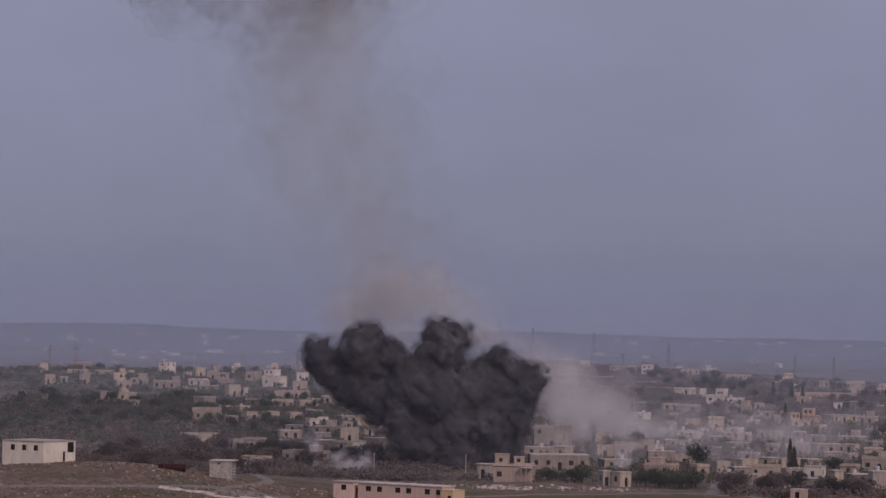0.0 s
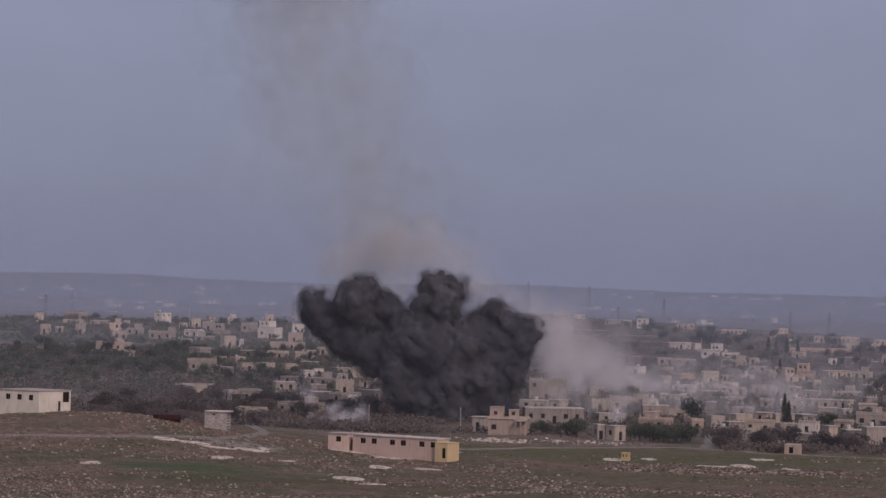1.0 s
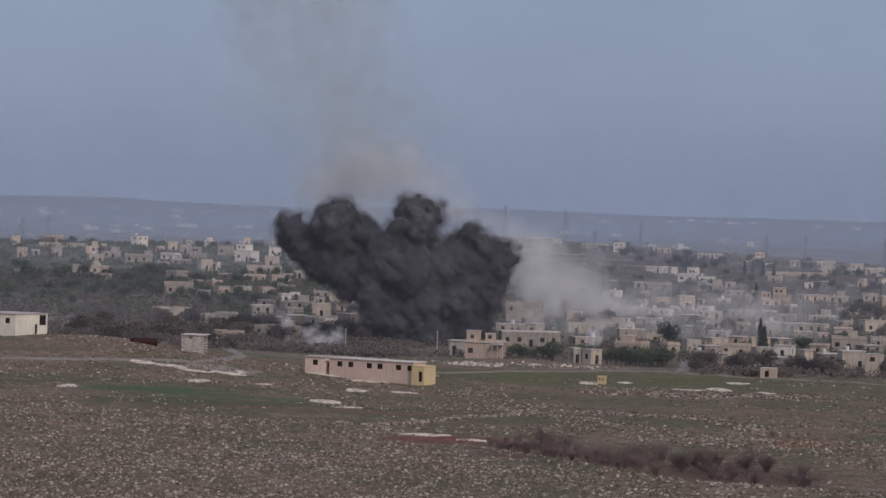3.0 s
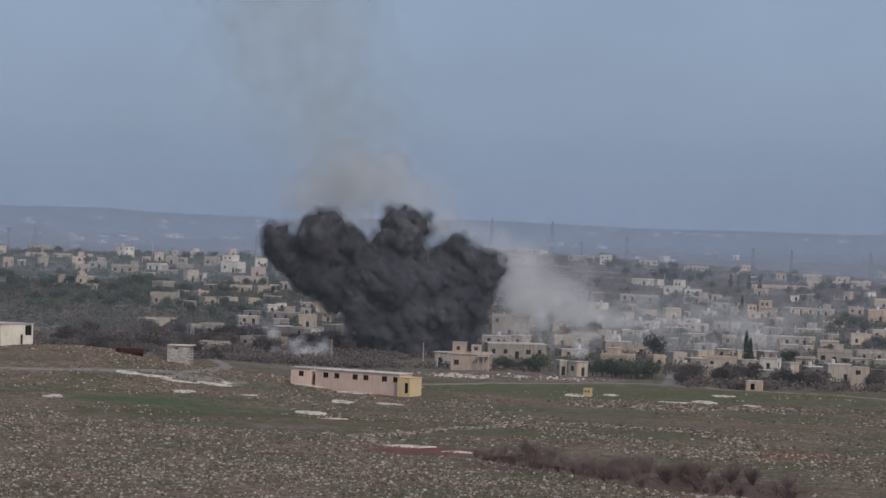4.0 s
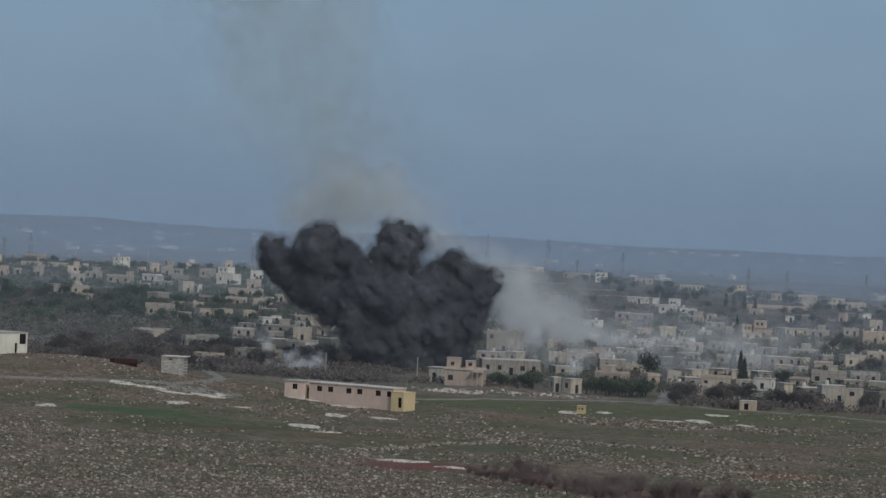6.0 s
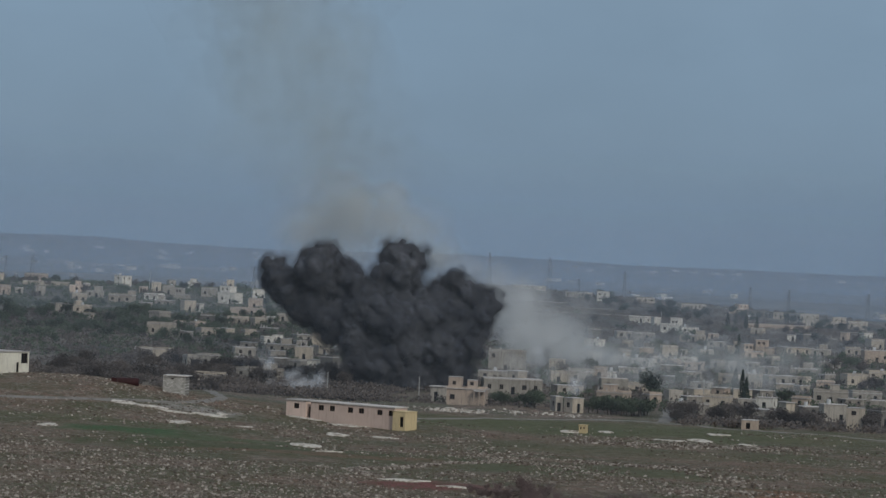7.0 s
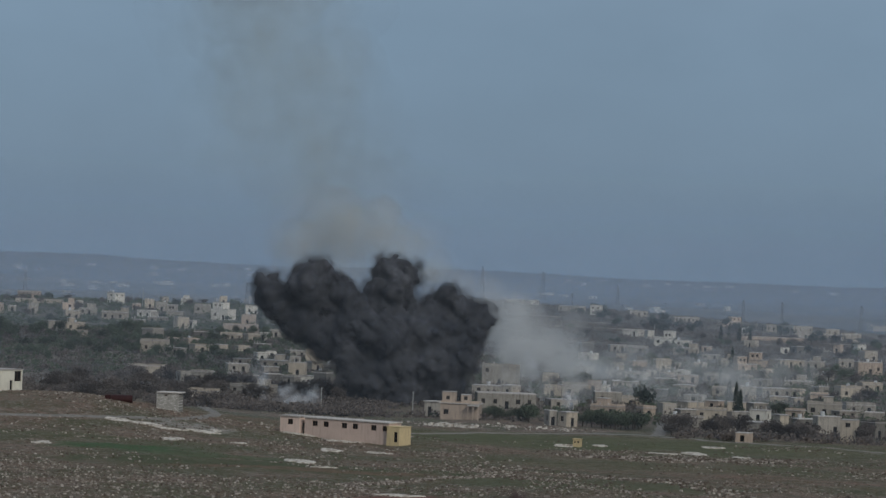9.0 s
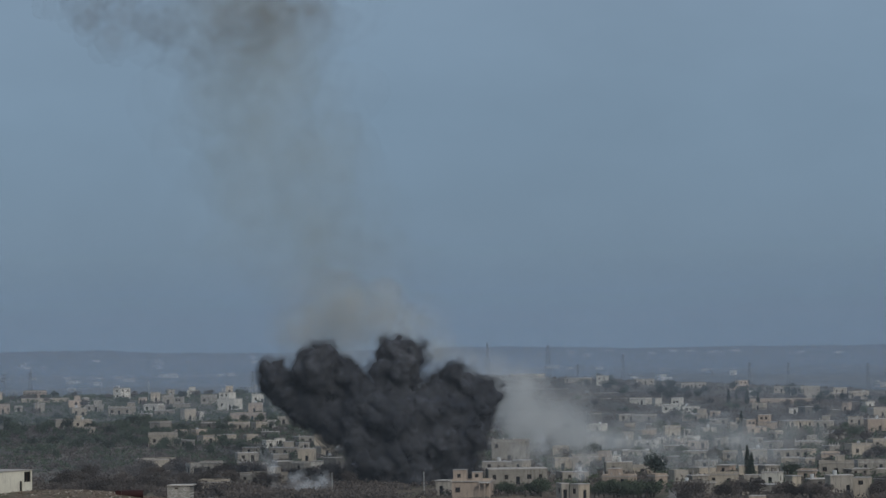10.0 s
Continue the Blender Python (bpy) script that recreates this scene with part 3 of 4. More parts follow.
    shell(ob, 3.1, 4.2, 3.1, PAINT["y"], [(1.7, 2.6, 0.05, 2.1)], at=(28.9, d / 2 - 0.9, -0.1), name="annex", down=2.5)
    slab(ob, 3.1, 4.2, 3.003, 0.08, 0.12, at=(28.9, d / 2 - 0.9), name="annex_roof", mat=PAINT["y"])
    # Added wall in dark paint: gives the gap between the wings its shade.
    part("link_wall", boxes((5.02, 6.28, 1.2, 1.45, -1, 2.4)), PAINT["d"], ob)


def block_hut():
    ob = thing("block_hut", -56.6, 571, land(-56.6, 571), -6, "small hut of bare grey blocks with a flat slab roof", "hut")
    shell(ob, 4.9, 4.2, 3.6, PAINT["block"], [(1.6, 2.3, 2.85, 3.25)], down=2.0)
    slab(ob, 5.0, 4.4, 3.602, 0.2, 0.2, at=(0.25, 0))


def white_building():
    ob = thing("white_farmhouse", -96.4, 571.0, land(-91, 566) - 0.25, -31, "white plastered flat-roofed building on the edge of a rise", "building")
    shell(ob, 11.5, 10.5, 4.3, PAINT["cream"], [(2.2, 3.5, 2.4, 3.6), (5.4, 6.7, 2.4, 3.6), (8.6, 9.9, 2.4, 3.6)], right=[(6.4, 7.3, 0.05, 2.15), (7.9, 10.1, 1.9, 4.1)], down=2.5)
    slab(ob, 11.5, 10.5, 4.302, 0.12, 0.22)


def pump_house():
    ob = thing("pump_house", 31.0, 561.5, land(31, 561) - 0.05, -20, "tiny ochre plastered pump house with two openings", "hut")
    shell(ob, 1.55, 1.5, 1.55, PAINT["y"], [(0.25, 0.6, 0.75, 1.2), (0.95, 1.3, 0.75, 1.2)])
    slab(ob, 1.55, 1.5, 1.552, 0.12, 0.12, mat=PAINT["y"])
    part("water_trough", boxes((-3.4, -0.9, -0.8, 0.2, -0.4, 0.35)), LIME, ob)


def wreck():
    """Rusted body of a tank lorry lying on the slope."""
    ob = thing("rusted_tank", -67.0, 568, land(-67, 568) - 0.5, 4, "long dark-red rusted tank lying in the field", "tank")
    bm = bmesh.new()
    bmesh.ops.create_cone(bm, cap_ends=True, segments=16, radius1=0.95, radius2=0.95, depth=4.6, matrix=Matrix.Translation((0.4, 0, 0.85)) @ Matrix.Rotation(radians(90), 4, "Y"))
    bmesh.ops.bevel(bm, geom=[e for e in bm.edges if abs(e.verts[0].co.x - e.verts[1].co.x) < 0.01], offset=0.15, segments=2)
    part("tank_body", bm, RUST, ob)
    part("cab", boxes((-3.2, -2.0, -0.9, 0.9, -0.2, 1.75)), RUST, ob)
    part("chassis", boxes((-3.1, 2.7, -0.5, 0.5, -0.35, 0.0)), RUST, ob)


farm_building()
block_hut()
white_building()
pump_house()
wreck()


# ---- poles and pylons ----
def pole(x, y, high, lean=0.0):
    ob = thing("utility_pole", x, y, land(x, y), 0, "slim grey utility pole beside the town", "pole", "utility poles")
    bm = bmesh.new()
    bmesh.ops.create_cone(bm, cap_ends=True, segments=8, radius1=0.16, radius2=0.10, depth=high + 1, matrix=Matrix.Translation((0, 0, high / 2 - 0.5)))
    part("shaft", bm, POLE, ob)
    part("crossarm", boxes((-0.3, 0.3, -0.05, 0.05, high - 0.4, high - 0.3)), POLE, ob)
    ob.rotation_euler.y = radians(lean)


def beam(bm, a, b, t):
    a, b = Vector(a), Vector(b)
    m = (b - a).to_track_quat("Z", "Y").to_matrix().to_4x4()
    bmesh.ops.create_cone(bm, cap_ends=True, segments=4, radius1=t, radius2=t, depth=(b - a).length, matrix=Matrix.Translation((a + b) / 2) @ m)


def pylon(x, y, high, foot):
    ob = thing("power_pylon", x, y, land(x, y), 12, "slender steel lattice power pylon on the skyline", "pylon", "power pylons")
    bm, n = bmesh.new(), 6
    corners = ((-1, -1), (1, -1), (1, 1), (-1, 1))

    def at(k, i):
        w = foot * (1 - 0.82 * k / n)
        return (corners[i % 4][0] * w, corners[i % 4][1] * w, high * k / n - (0.8 if k == 0 else 0))

    for i in range(4):
        beam(bm, at(0, i), at(n, i), 0.07)
        for k in range(n):
            beam(bm, at(k, i), at(k + 1, i + 1), 0.04)
    part("lattice_mast", bm, STEEL, ob)
    for f, w in ((0.72, 2.4), (0.84, 2.0), (0.96, 1.5)):
        bm = bmesh.new()
        beam(bm, (-w, 0, high * f), (w, 0, high * f), 0.09)
        part("crossarm", bm, STEEL, ob)


pole(-27.7, 659, 5.6)
pole(-4.9, 660, 5.6)
pole(-133, 1200, 9.5)
pole(-58, 1120, 9)
pole(96, 1160, 9)
pole(70, 700, 6)
for x, y, h, foot in ((-215, 1300, 12, 0.9), (-202, 1300, 14, 1.3), (-93, 1300, 12, 1.0), (30, 1750, 22, 1.6), (68, 1700, 21, 1.9), (87, 1700, 9, 0.7), (123, 1800, 18, 1.3), (174, 1500, 18, 1.3), (209, 1600, 16, 1.2), (257, 1600, 18, 1.4)):
    pylon(x, y, h, foot)


# ---- trees ----
def tree(name, x, y, high, wide, mat, label, seed, style):
    """A tapered trunk with limbs under a loose crown of many small leaf clumps."""
    rng = random.Random(seed)
    ob = thing(name, x, y, land(x, y) - 0.05, rng.uniform(0, 360), label, "tree", name + "s")
    bm = bmesh.new()
    tall = high * (0.42 if style == "round" else 0.9)
    beam(bm, (0, 0, -0.4), (0.1, 0, tall), 0.16 if style == "round" else 0.1)
    if style == "round":
        for k in range(5):
            a = k * 1.26 + rng.uniform(-0.3, 0.3)
            beam(bm, (0.1, 0, tall * rng.uniform(0.6, 0.95)), (math.cos(a) * wide * 0.32, math.sin(a) * wide * 0.32, high * rng.uniform(0.55, 0.75)), 0.06)
    part("trunk", bm, BARK, ob)
    verts, faces = [], []
    lobes = [(rng.gauss(0, wide * 0.2), rng.gauss(0, wide * 0.2), high * rng.uniform(0.48, 0.8), wide * rng.uniform(0.2, 0.34)) for _ in range(8)]
    for _ in range(1000):
        if style == "round":
            cx, cy, cz, r = rng.choice(lobes)
            v = Vector((rng.gauss(0, 1), rng.gauss(0, 1), rng.gauss(0, 0.8))).normalized() * r * rng.uniform(0.55, 1.05)
            p = Vector((cx, cy, cz)) + v
        else:
            f = rng.random()
            rad = wide * 0.5 * min(1.0, f * 7) * (1 - f) ** 0.6 * rng.uniform(0.5, 1.05)
            a = rng.uniform(0, 6.3)
            p = Vector((math.cos(a) * rad, math.sin(a) * rad, high * (0.06 + 0.94 * f)))
        s = rng.uniform(0.09, 0.2) * (wide / 4 if style == "round" else 1.1)
        u = Vector((rng.gauss(0, 1), rng.gauss(0, 1), rng.gauss(0, 1))).normalized() * s
        w = u.orthogonal().normalized() * s * 0.8
        k = len(verts)
        verts += [tuple(p - u), tuple(p + w), tuple(p + u), tuple(p - w)]
        faces.append((k, k + 1, k + 2, k + 3))
    me = bpy.data.meshes.new("crown")
    me.from_pydata(verts, [], faces)
    me.materials.append(mat)
    crown = new("crown", me)
    crown.parent = ob
    return ob


def grove(stock, places, seed):
    rng = random.Random(seed)
    for x, y in places:
        s = rng.uniform(0.75, 1.25)
        copy_thing(rng.choice(stock), pose(x, y, land(x, y) - 0.05, 0, 0, rng.uniform(0, 360)) @ Matrix.Diagonal((s, s, s * rng.uniform(0.85, 1.1), 1)))


def spread(x0, x1, y0, y1, count, seed, thin=0.0):
    rng, out = random.Random(seed), []
    while len(out) < count:
        x, y = rng.uniform(x0, x1), rng.uniform(y0, y1)
        if noise.noise((x / 30, y / 45, seed + 0.5)) + rng.uniform(-0.5, 0.5) > thin - 0.25:
            out.append((x, y))
    return out


olives = [tree("olive_tree", -118 + 9 * k, 905 + 7 * k, 3.6, 3.8, OLIVE, "grey-green olive tree on the town slope", 40 + k, "round") for k in range(4)]
browns = [tree("bare_tree", -100 + 7 * k, 705 + 4 * k, 3.6, 4.0, BROWN, "leafless brown winter tree below the town", 50 + k, "round") for k in range(3)]
pines = [tree("pine_tree", 118 + 7 * k, 1420 + 9 * k, 6.0, 6.0, PINE, "dark round-topped pine on the skyline", 60 + k, "round") for k in range(3)]
cypresses = [tree("cypress", 80.5 + 1.2 * k, 703 + k, 9.0 - 2 * k, 2.3, CYPRESS, "tall dark narrow cypress among the houses", 70 + k, "tall") for k in range(2)]
grove(olives, spread(-175, -60, 830, 1010, 145, 1), 2)
grove(olives, spread(-70, -30, 900, 1060, 25, 3), 4)
grove(olives, spread(13, 24, 640, 655, 12, 5) + spread(36, 54, 634, 650, 22, 6), 7)
grove(browns, spread(-105, -55, 640, 770, 70, 8), 9)
grove(browns, spread(-60, -25, 690, 760, 20, 10), 11)
grove(browns, spread(56, 105, 618, 634, 26, 12), 13)
grove(browns + olives, spread(30, 150, 690, 1000, 60, 14), 15)
grove(browns + olives, spread(60, 210, 1000, 1290, 40, 24), 25)
grove(pines + browns, spread(90, 260, 1280, 1600, 60, 16), 17)
grove(browns + olives, spread(-215, -40, 1020, 1330, 75, 18), 19)


def scrub(name, areas, mat, label, seed):
    """Low bushes and scrub that cover the slopes between the houses."""
    rng = random.Random(seed)
    verts, faces = [], []
    for x0, x1, y0, y1, count in areas:
        done = 0
        while done < count:
            x, y = rng.uniform(x0, x1), rng.uniform(y0, y1)
            if noise.noise((x / 14, y / 30, seed)) + rng.uniform(-0.5, 0.5) < 0:
                continue
            done += 1
            z, r = land(x, y), rng.uniform(0.5, 1.5)
            for _ in range(14):
                p = Vector((x + rng.gauss(0, r * 0.7), y + rng.gauss(0, r * 0.7), z + rng.uniform(0.1, 1.3) * r))
                u = Vector((rng.gauss(0, 1), rng.gauss(0, 1), rng.gauss(0, 1))).normalized() * rng.uniform(0.2, 0.5)
                w = u.orthogonal().normalized() * 0.3
                k = len(verts)
                verts += [tuple(p - u), tuple(p + w), tuple(p + u), tuple(p - w)]
                faces.append((k, k + 1, k + 2, k + 3))
    me = bpy.data.meshes.new(name)
    me.from_pydata(verts, [], faces)
    me.materials.append(mat)
    return tagged(new(name, me), label, "scrub", "", "stuff")


scrub("green_scrub", ((-180, -30, 780, 1060, 2600), (-230, -40, 1030, 1320, 2000), (0, 160, 650, 1000, 2200)), OLIVE, "dark green scrub between the houses on the slopes", 5)
scrub("brown_scrub", ((-180, -20, 640, 1000, 3000), (0, 180, 640, 1100, 3000), (30, 260, 1100, 1650, 3000), (56, 110, 606, 636, 260), (-70, -2, 640, 700, 900)), BROWN, "leafless brown scrub over the town slopes", 6)
grove(cypresses, ((-74.5, 1120), (137, 1270), (141, 1272), (146, 1271), (151, 1270), (128, 905), (118, 905), (85, 760), (108, 960)), 20)
grove(pines, ((130, 1500), (176, 1480), (196, 1500), (216, 1490), (82, 1500), (57, 715), (-118, 1200)), 22)


def bare_shrub(x, y, high, seed):
    """A leafless bush: a few limbs, each split into a haze of fine upright twigs."""
    rng = random.Random(seed)
    bm = bmesh.new()

    def blade(a, b, t):
        w = (b - a).orthogonal().normalized() * t
        bm.faces.new([bm.verts.new(q) for q in (a - w, a + w, b + w * 0.3, b - w * 0.3)])

    for _ in range(9):
        a, s = rng.uniform(0, 6.3), rng.uniform(0.15, 0.5)
        root = Vector((rng.gauss(0, 0.15), rng.gauss(0, 0.15), -0.2))
        knee = Vector((math.cos(a) * high * s, math.sin(a) * high * s, high * rng.uniform(0.3, 0.6)))
        blade(root, knee, 0.045)
        for _ in range(22):
            q = root.lerp(knee, rng.uniform(0.35, 1.0))
            tip = q + Vector((rng.gauss(0, 0.22), rng.gauss(0, 0.22), rng.uniform(0.15, 0.5))) * high
            blade(q, tip, rng.uniform(0.009, 0.018))
            for _ in range(2):
                m = q.lerp(tip, rng.uniform(0.3, 0.9))
                blade(m, m + Vector((rng.gauss(0, 0.12), rng.gauss(0, 0.12), rng.uniform(0.0, 0.2))) * high, 0.008)
    ob = part("bare_shrub", bm, TWIG, None)
    ob.matrix_world = pose(x, y, rough_land(x, y))
    return tagged(ob, "leafless brown shrub in a hollow of the field", "shrub", "bare shrubs in the hollow")


shrubs = [bare_shrub(14 + 4 * k, 378, 2.7, 80 + k) for k in range(5)]
shrub_rng = random.Random(9)
for _ in range(90):
    x = shrub_rng.uniform(5, 46)
    near, back = along(NEAR_EDGE, x) + 2, along(SHRUB_BACK, x)
    y = near + (back - near) * shrub_rng.random() + shrub_rng.gauss(0, 1.5)
    s = shrub_rng.uniform(0.55, 1.25) * (0.6 if x < 10 else 1.0)
    copy_thing(shrub_rng.choice(shrubs), pose(x, y, rough_land(x, y), 0, 0, shrub_rng.uniform(0, 360)) @ Matrix.Diagonal((s, s, s, 1)))


# ---- long walls on the upper slope, far villages ----
def long_wall(x, y, length, high, rot, paint, label):
    ob = thing("garden_wall", x, y, land(x, y), rot, label, "wall", "walls on the upper slope")
    part("wall_body", boxes((-length / 2, length / 2, -0.2, 0.2, -1.5, high)), PAINT[paint], ob)
    part("coping", boxes((-length / 2 - 0.05, length / 2 + 0.05, -0.27, 0.27, high + 0.002, high + 0.16)), ROOF, ob)


long_wall(167, 1297, 34, 2.6, 0, "p", "long pinkish boundary wall on the upper slope")
long_wall(-182, 1215, 22, 1.8, -3, "t", "low tan stone wall in front of a house on the crest")
for x, y, length in ((48, 1430, 40), (70, 1380, 50), (92, 1320, 36), (60, 1300, 30), (205, 1330, 40)):
    long_wall(x, y, length, 0.7, 2, "d", "low dark terrace wall across the bare slope")


def far_house(x, y, w, h, rng):
    ob = thing("distant_building", x, y, rough_land(x, y) - 0.5, rng.uniform(-20, 20), "pale distant building on the hazy plain", "building", "buildings on the plain")
    part("wall", boxes((-w / 2, w / 2, -4, 4, -2, h)), PAINT["w"], ob)
    part("roof_slab", boxes((-w / 2 - 0.3, w / 2 + 0.3, -4.3, 4.3, h + 0.002, h + 0.4)), ROOF, ob)
    for k in range(max(2, int(w / 5))):
        u = -w / 2 + w * (k + 0.5) / max(2, int(w / 5))
        part("window", boxes((u - 0.7, u + 0.7, -4.06, -4.003, h * 0.4, h * 0.75)), DARK, ob)


far_rng = random.Random(77)
for cx, cy, wide, count in ((-455, 3420, 60, 9), (-420, 4100, 70, 10), (-620, 3900, 60, 6), (-380, 3050, 40, 5), (230, 4250, 90, 4), (420, 4300, 110, 5), (560, 4280, 90, 4), (160, 3500, 50, 4), (-280, 3300, 50, 5)):
    for _ in range(count):
        far_house(cx + far_rng.gauss(0, wide), cy + far_rng.gauss(0, wide), far_rng.uniform(5, 13), far_rng.uniform(2.6, 4), far_rng)


# ---- smoke ----
def lattice_noise(p, seed):
    """Smooth noise in -1..1 over an array of points."""
    table = np.random.default_rng(seed).random((32, 32, 32)) * 2 - 1
    cell = np.floor(p).astype(int)
    f = p - cell
    f = f * f * (3 - 2 * f)
    out = 0
    for i, j, k in itertools.product((0, 1), repeat=3):
        w = (f[..., 0] if i else 1 - f[..., 0]) * (f[..., 1] if j else 1 - f[..., 1]) * (f[..., 2] if k else 1 - f[..., 2])
        out = out + w * table[(cell[..., 0] + i) % 32, (cell[..., 1] + j) % 32, (cell[..., 2] + k) % 32]
    return out


def smoke_field(lobes, y, step, seed):
    """Distance to a soft union of lobes, swollen into rounded heads with creases between them."""
    rng = random.Random(seed)
    x0, x1 = min(l[0] - l[2] for l in lobes) - 6, max(l[0] + l[2] for l in lobes) + 6
    z0, z1 = min(l[1] - l[2] for l in lobes) - 4, max(l[1] + l[2] for l in lobes) + 6
    axes = [np.arange(a, b, step) for a, b in ((x0, x1), (y - 18, y + 18), (z0, z1))]
    p = np.stack(np.meshgrid(*axes, indexing="ij"), -1)
    turned = p @ np.array(Euler((0.7, 0.5, 0.9)).to_matrix())
    warp = np.stack([lattice_noise(p * 0.07, seed + k) for k in (11, 12, 13)], -1) * 1.2
    total = 0
    for x, z, r in lobes:
        c = np.array((x, y + rng.uniform(-4.5, 4.5) * min(1, r / 5), z))
        total = total + np.exp(-(np.linalg.norm((p + warp * min(1, r / 7) - c) * (1, 0.8, 1), axis=-1) - r) / 0.9)
    d = -0.9 * np.log(total + 1e-30)
    for freq, size, k in ((0.15, 1.8, 1), (0.28, 2.0, 2), (0.52, 1.2, 3), (0.95, 0.5, 4)):
        d = d - size * (np.abs(lattice_noise((turned + warp * 0.6) * freq + 5.3 * k, seed + k)) - 0.3)
    return d, axes


def surface(d, axes):
    """Quads of the zero surface of a sampled field: one vertex in each cell that it crosses."""
    inside = d < 0
    grid = np.stack(np.meshgrid(*[np.arange(n - 1) for n in d.shape], indexing="ij"), -1).astype(float)
    total, count = np.zeros(grid.shape), np.zeros(grid.shape[:3])
    n = [k - 1 for k in d.shape]

    def corner(a, o):
        return a[o[0]:o[0] + n[0], o[1]:o[1] + n[1], o[2]:o[2] + n[2]]

    for o in itertools.product((0, 1), repeat=3):
        for axis in range(3):
            if o[axis]:
                continue
            e = tuple(1 if k == axis else v for k, v in enumerate(o))
            a, b = corner(d, o), corner(d, e)
            cross = corner(inside, o) != corner(inside, e)
            f = np.where(cross, a / np.where(cross, a - b, 1), 0)
            for k in range(3):
                total[..., k] += cross * (o[k] + (f if k == axis else 0))
            count += cross
    live = count > 0
    index = np.full(live.shape, -1)
    index[live] = np.arange(live.sum())
    step = np.array([a[1] - a[0] for a in axes])
    verts = (grid[live] + total[live] / count[live][:, None]) * step + np.array([a[0] for a in axes])
    faces = []
    for axis in range(3):
        u, v = [k for k in range(3) if k != axis]
        lo, hi = [slice(1, n[k]) for k in range(3)], [slice(1, n[k]) for k in range(3)]
        lo[axis], hi[axis] = slice(0, n[axis]), slice(1, n[axis] + 1)
        at = np.argwhere(inside[tuple(lo)] != inside[tuple(hi)])
        at += np.array([0 if k == axis else 1 for k in range(3)])
        du, dv = np.eye(3, dtype=int)[u], np.eye(3, dtype=int)[v]
        quad = np.stack([index[tuple((at - w).T)] for w in (du * 0, du, du + dv, dv)], 1)
        out = inside[tuple(at.T)] != (axis == 1)
        faces.append(np.where(out[:, None], quad[:, ::-1], quad))
    return verts, np.concatenate(faces)[:, ::-1]


def smoke_part(name, verts, faces, mat, parent, label=""):
    me = bpy.data.meshes.new(name)
    me.from_pydata([tuple(v) for v in verts], [], [tuple(int(i) for i in f) for f in faces])
    me.materials.append(mat)
    me.shade_smooth()
    ob = new(name, me)
    ob.parent = parent
    ob.matrix_parent_inverse = parent.matrix_world.inverted()
    return tagged(ob, label)


def soft_smoke(name, path, y, count, mat, parent, seed, loose=0.55, lump=(0.45, 0.8)):
    """Thin smoke: many overlapping faint lumps, strewn densest along the middle of a path of (x, z, radius)."""
    rng = random.Random(seed)
    bm = bmesh.new()
    bmesh.ops.create_icosphere(bm, subdivisions=2, radius=1)
    unit, tri = np.array([v.co[:] for v in bm.verts]), np.array([[v.index for v in f.verts] for f in bm.faces])
    bm.free()
    verts, faces = [], []
    weight = [r for _, _, r in path[:-1]]
    for i in range(count):
        k = rng.choices(range(len(path) - 1), weight)[0]
        f = rng.random()
        x, z, r = (path[k][j] + (path[k + 1][j] - path[k][j]) * f for j in range(3))
        size = r * rng.uniform(*lump)
        c = np.array((x + rng.gauss(0, r * loose), y + rng.gauss(0, r * 0.4), z + rng.gauss(0, r * loose)))
        swell = 1 + 0.35 * lattice_noise((unit * 1.6 + i * 1.7), seed)
        stretch = np.array([rng.uniform(0.8, 1.25) for _ in range(3)])
        faces.append(tri + len(verts) * len(unit))
        verts.append(c + unit * swell[:, None] * stretch * size)
    return smoke_part(name, np.concatenate(verts), np.concatenate(faces), mat, parent)


# billows of the black cloud: x, z, radius
DARK_LOBES = ((-45, 31.7, 3.2), (-40, 27.0, 4.2), (-33.7, 33.0, 4.6), (-30.9, 36.8, 3.4), (-28.0, 29.5, 5.2), (-35.5, 23.8, 5.0), (-28.0, 19.5, 5.8), (-19.9, 23.6, 6.4), (-13.2, 37.2, 3.6), (-8.0, 36.4, 3.4),
              (-10.4, 31.0, 4.4), (-13.7, 19.9, 7.6), (-4.0, 22.8, 6.2), (3.4, 32.0, 2.5), (6.6, 28.8, 3.5), (11.4, 26.6, 2.8), (5.4, 20.5, 6.4), (-1.4, 14.4, 7.6), (-11.8, 11.5, 8.0), (-18.6, 10.1, 5.4), (-22.5, 15.0, 4.6),
              (7.6, 14.8, 3.8), (2.4, 8.6, 5.4), (-8.0, 5.1, 6.4), (-15.5, 4.4, 4.8), (-22.5, 28.6, 3.4), (-1.0, 26.6, 4.2), (9.4, 22.6, 4.0), (-24.5, 32.0, 2.4), (-16.5, 33.5, 2.2))
COLUMN = ((-30, 46, 13), (-38, 55, 16), (-43, 68, 18), (-46, 82, 19), (-48, 96, 19), (-50, 110, 20), (-54, 124, 22), (-60, 140, 24))
FOOT = ((3, 38, 5), (-4, 42, 6), (-10, 46, 7), (-17, 49, 8), (-24, 50, 9), (-32, 49, 10), (-40, 45, 9))
CROWN = ((-36, 140, 9), (-50, 138, 11), (-64, 140, 12), (-80, 139, 10), (-98, 141, 8), (-112, 144, 7))
PALE = ((14, 27, 6), (22, 23, 8), (28, 18, 9), (33, 14, 9), (40, 11, 7.5), (47, 9, 6), (54, 7, 5), (62, 6, 4))
PALE_VEIL = ((8, 33, 6), (18, 31, 7), (28, 28, 7))
NEAR_DRIFT = ((22, 8, 5), (45, 8, 5), (70, 8, 5), (100, 9, 5))
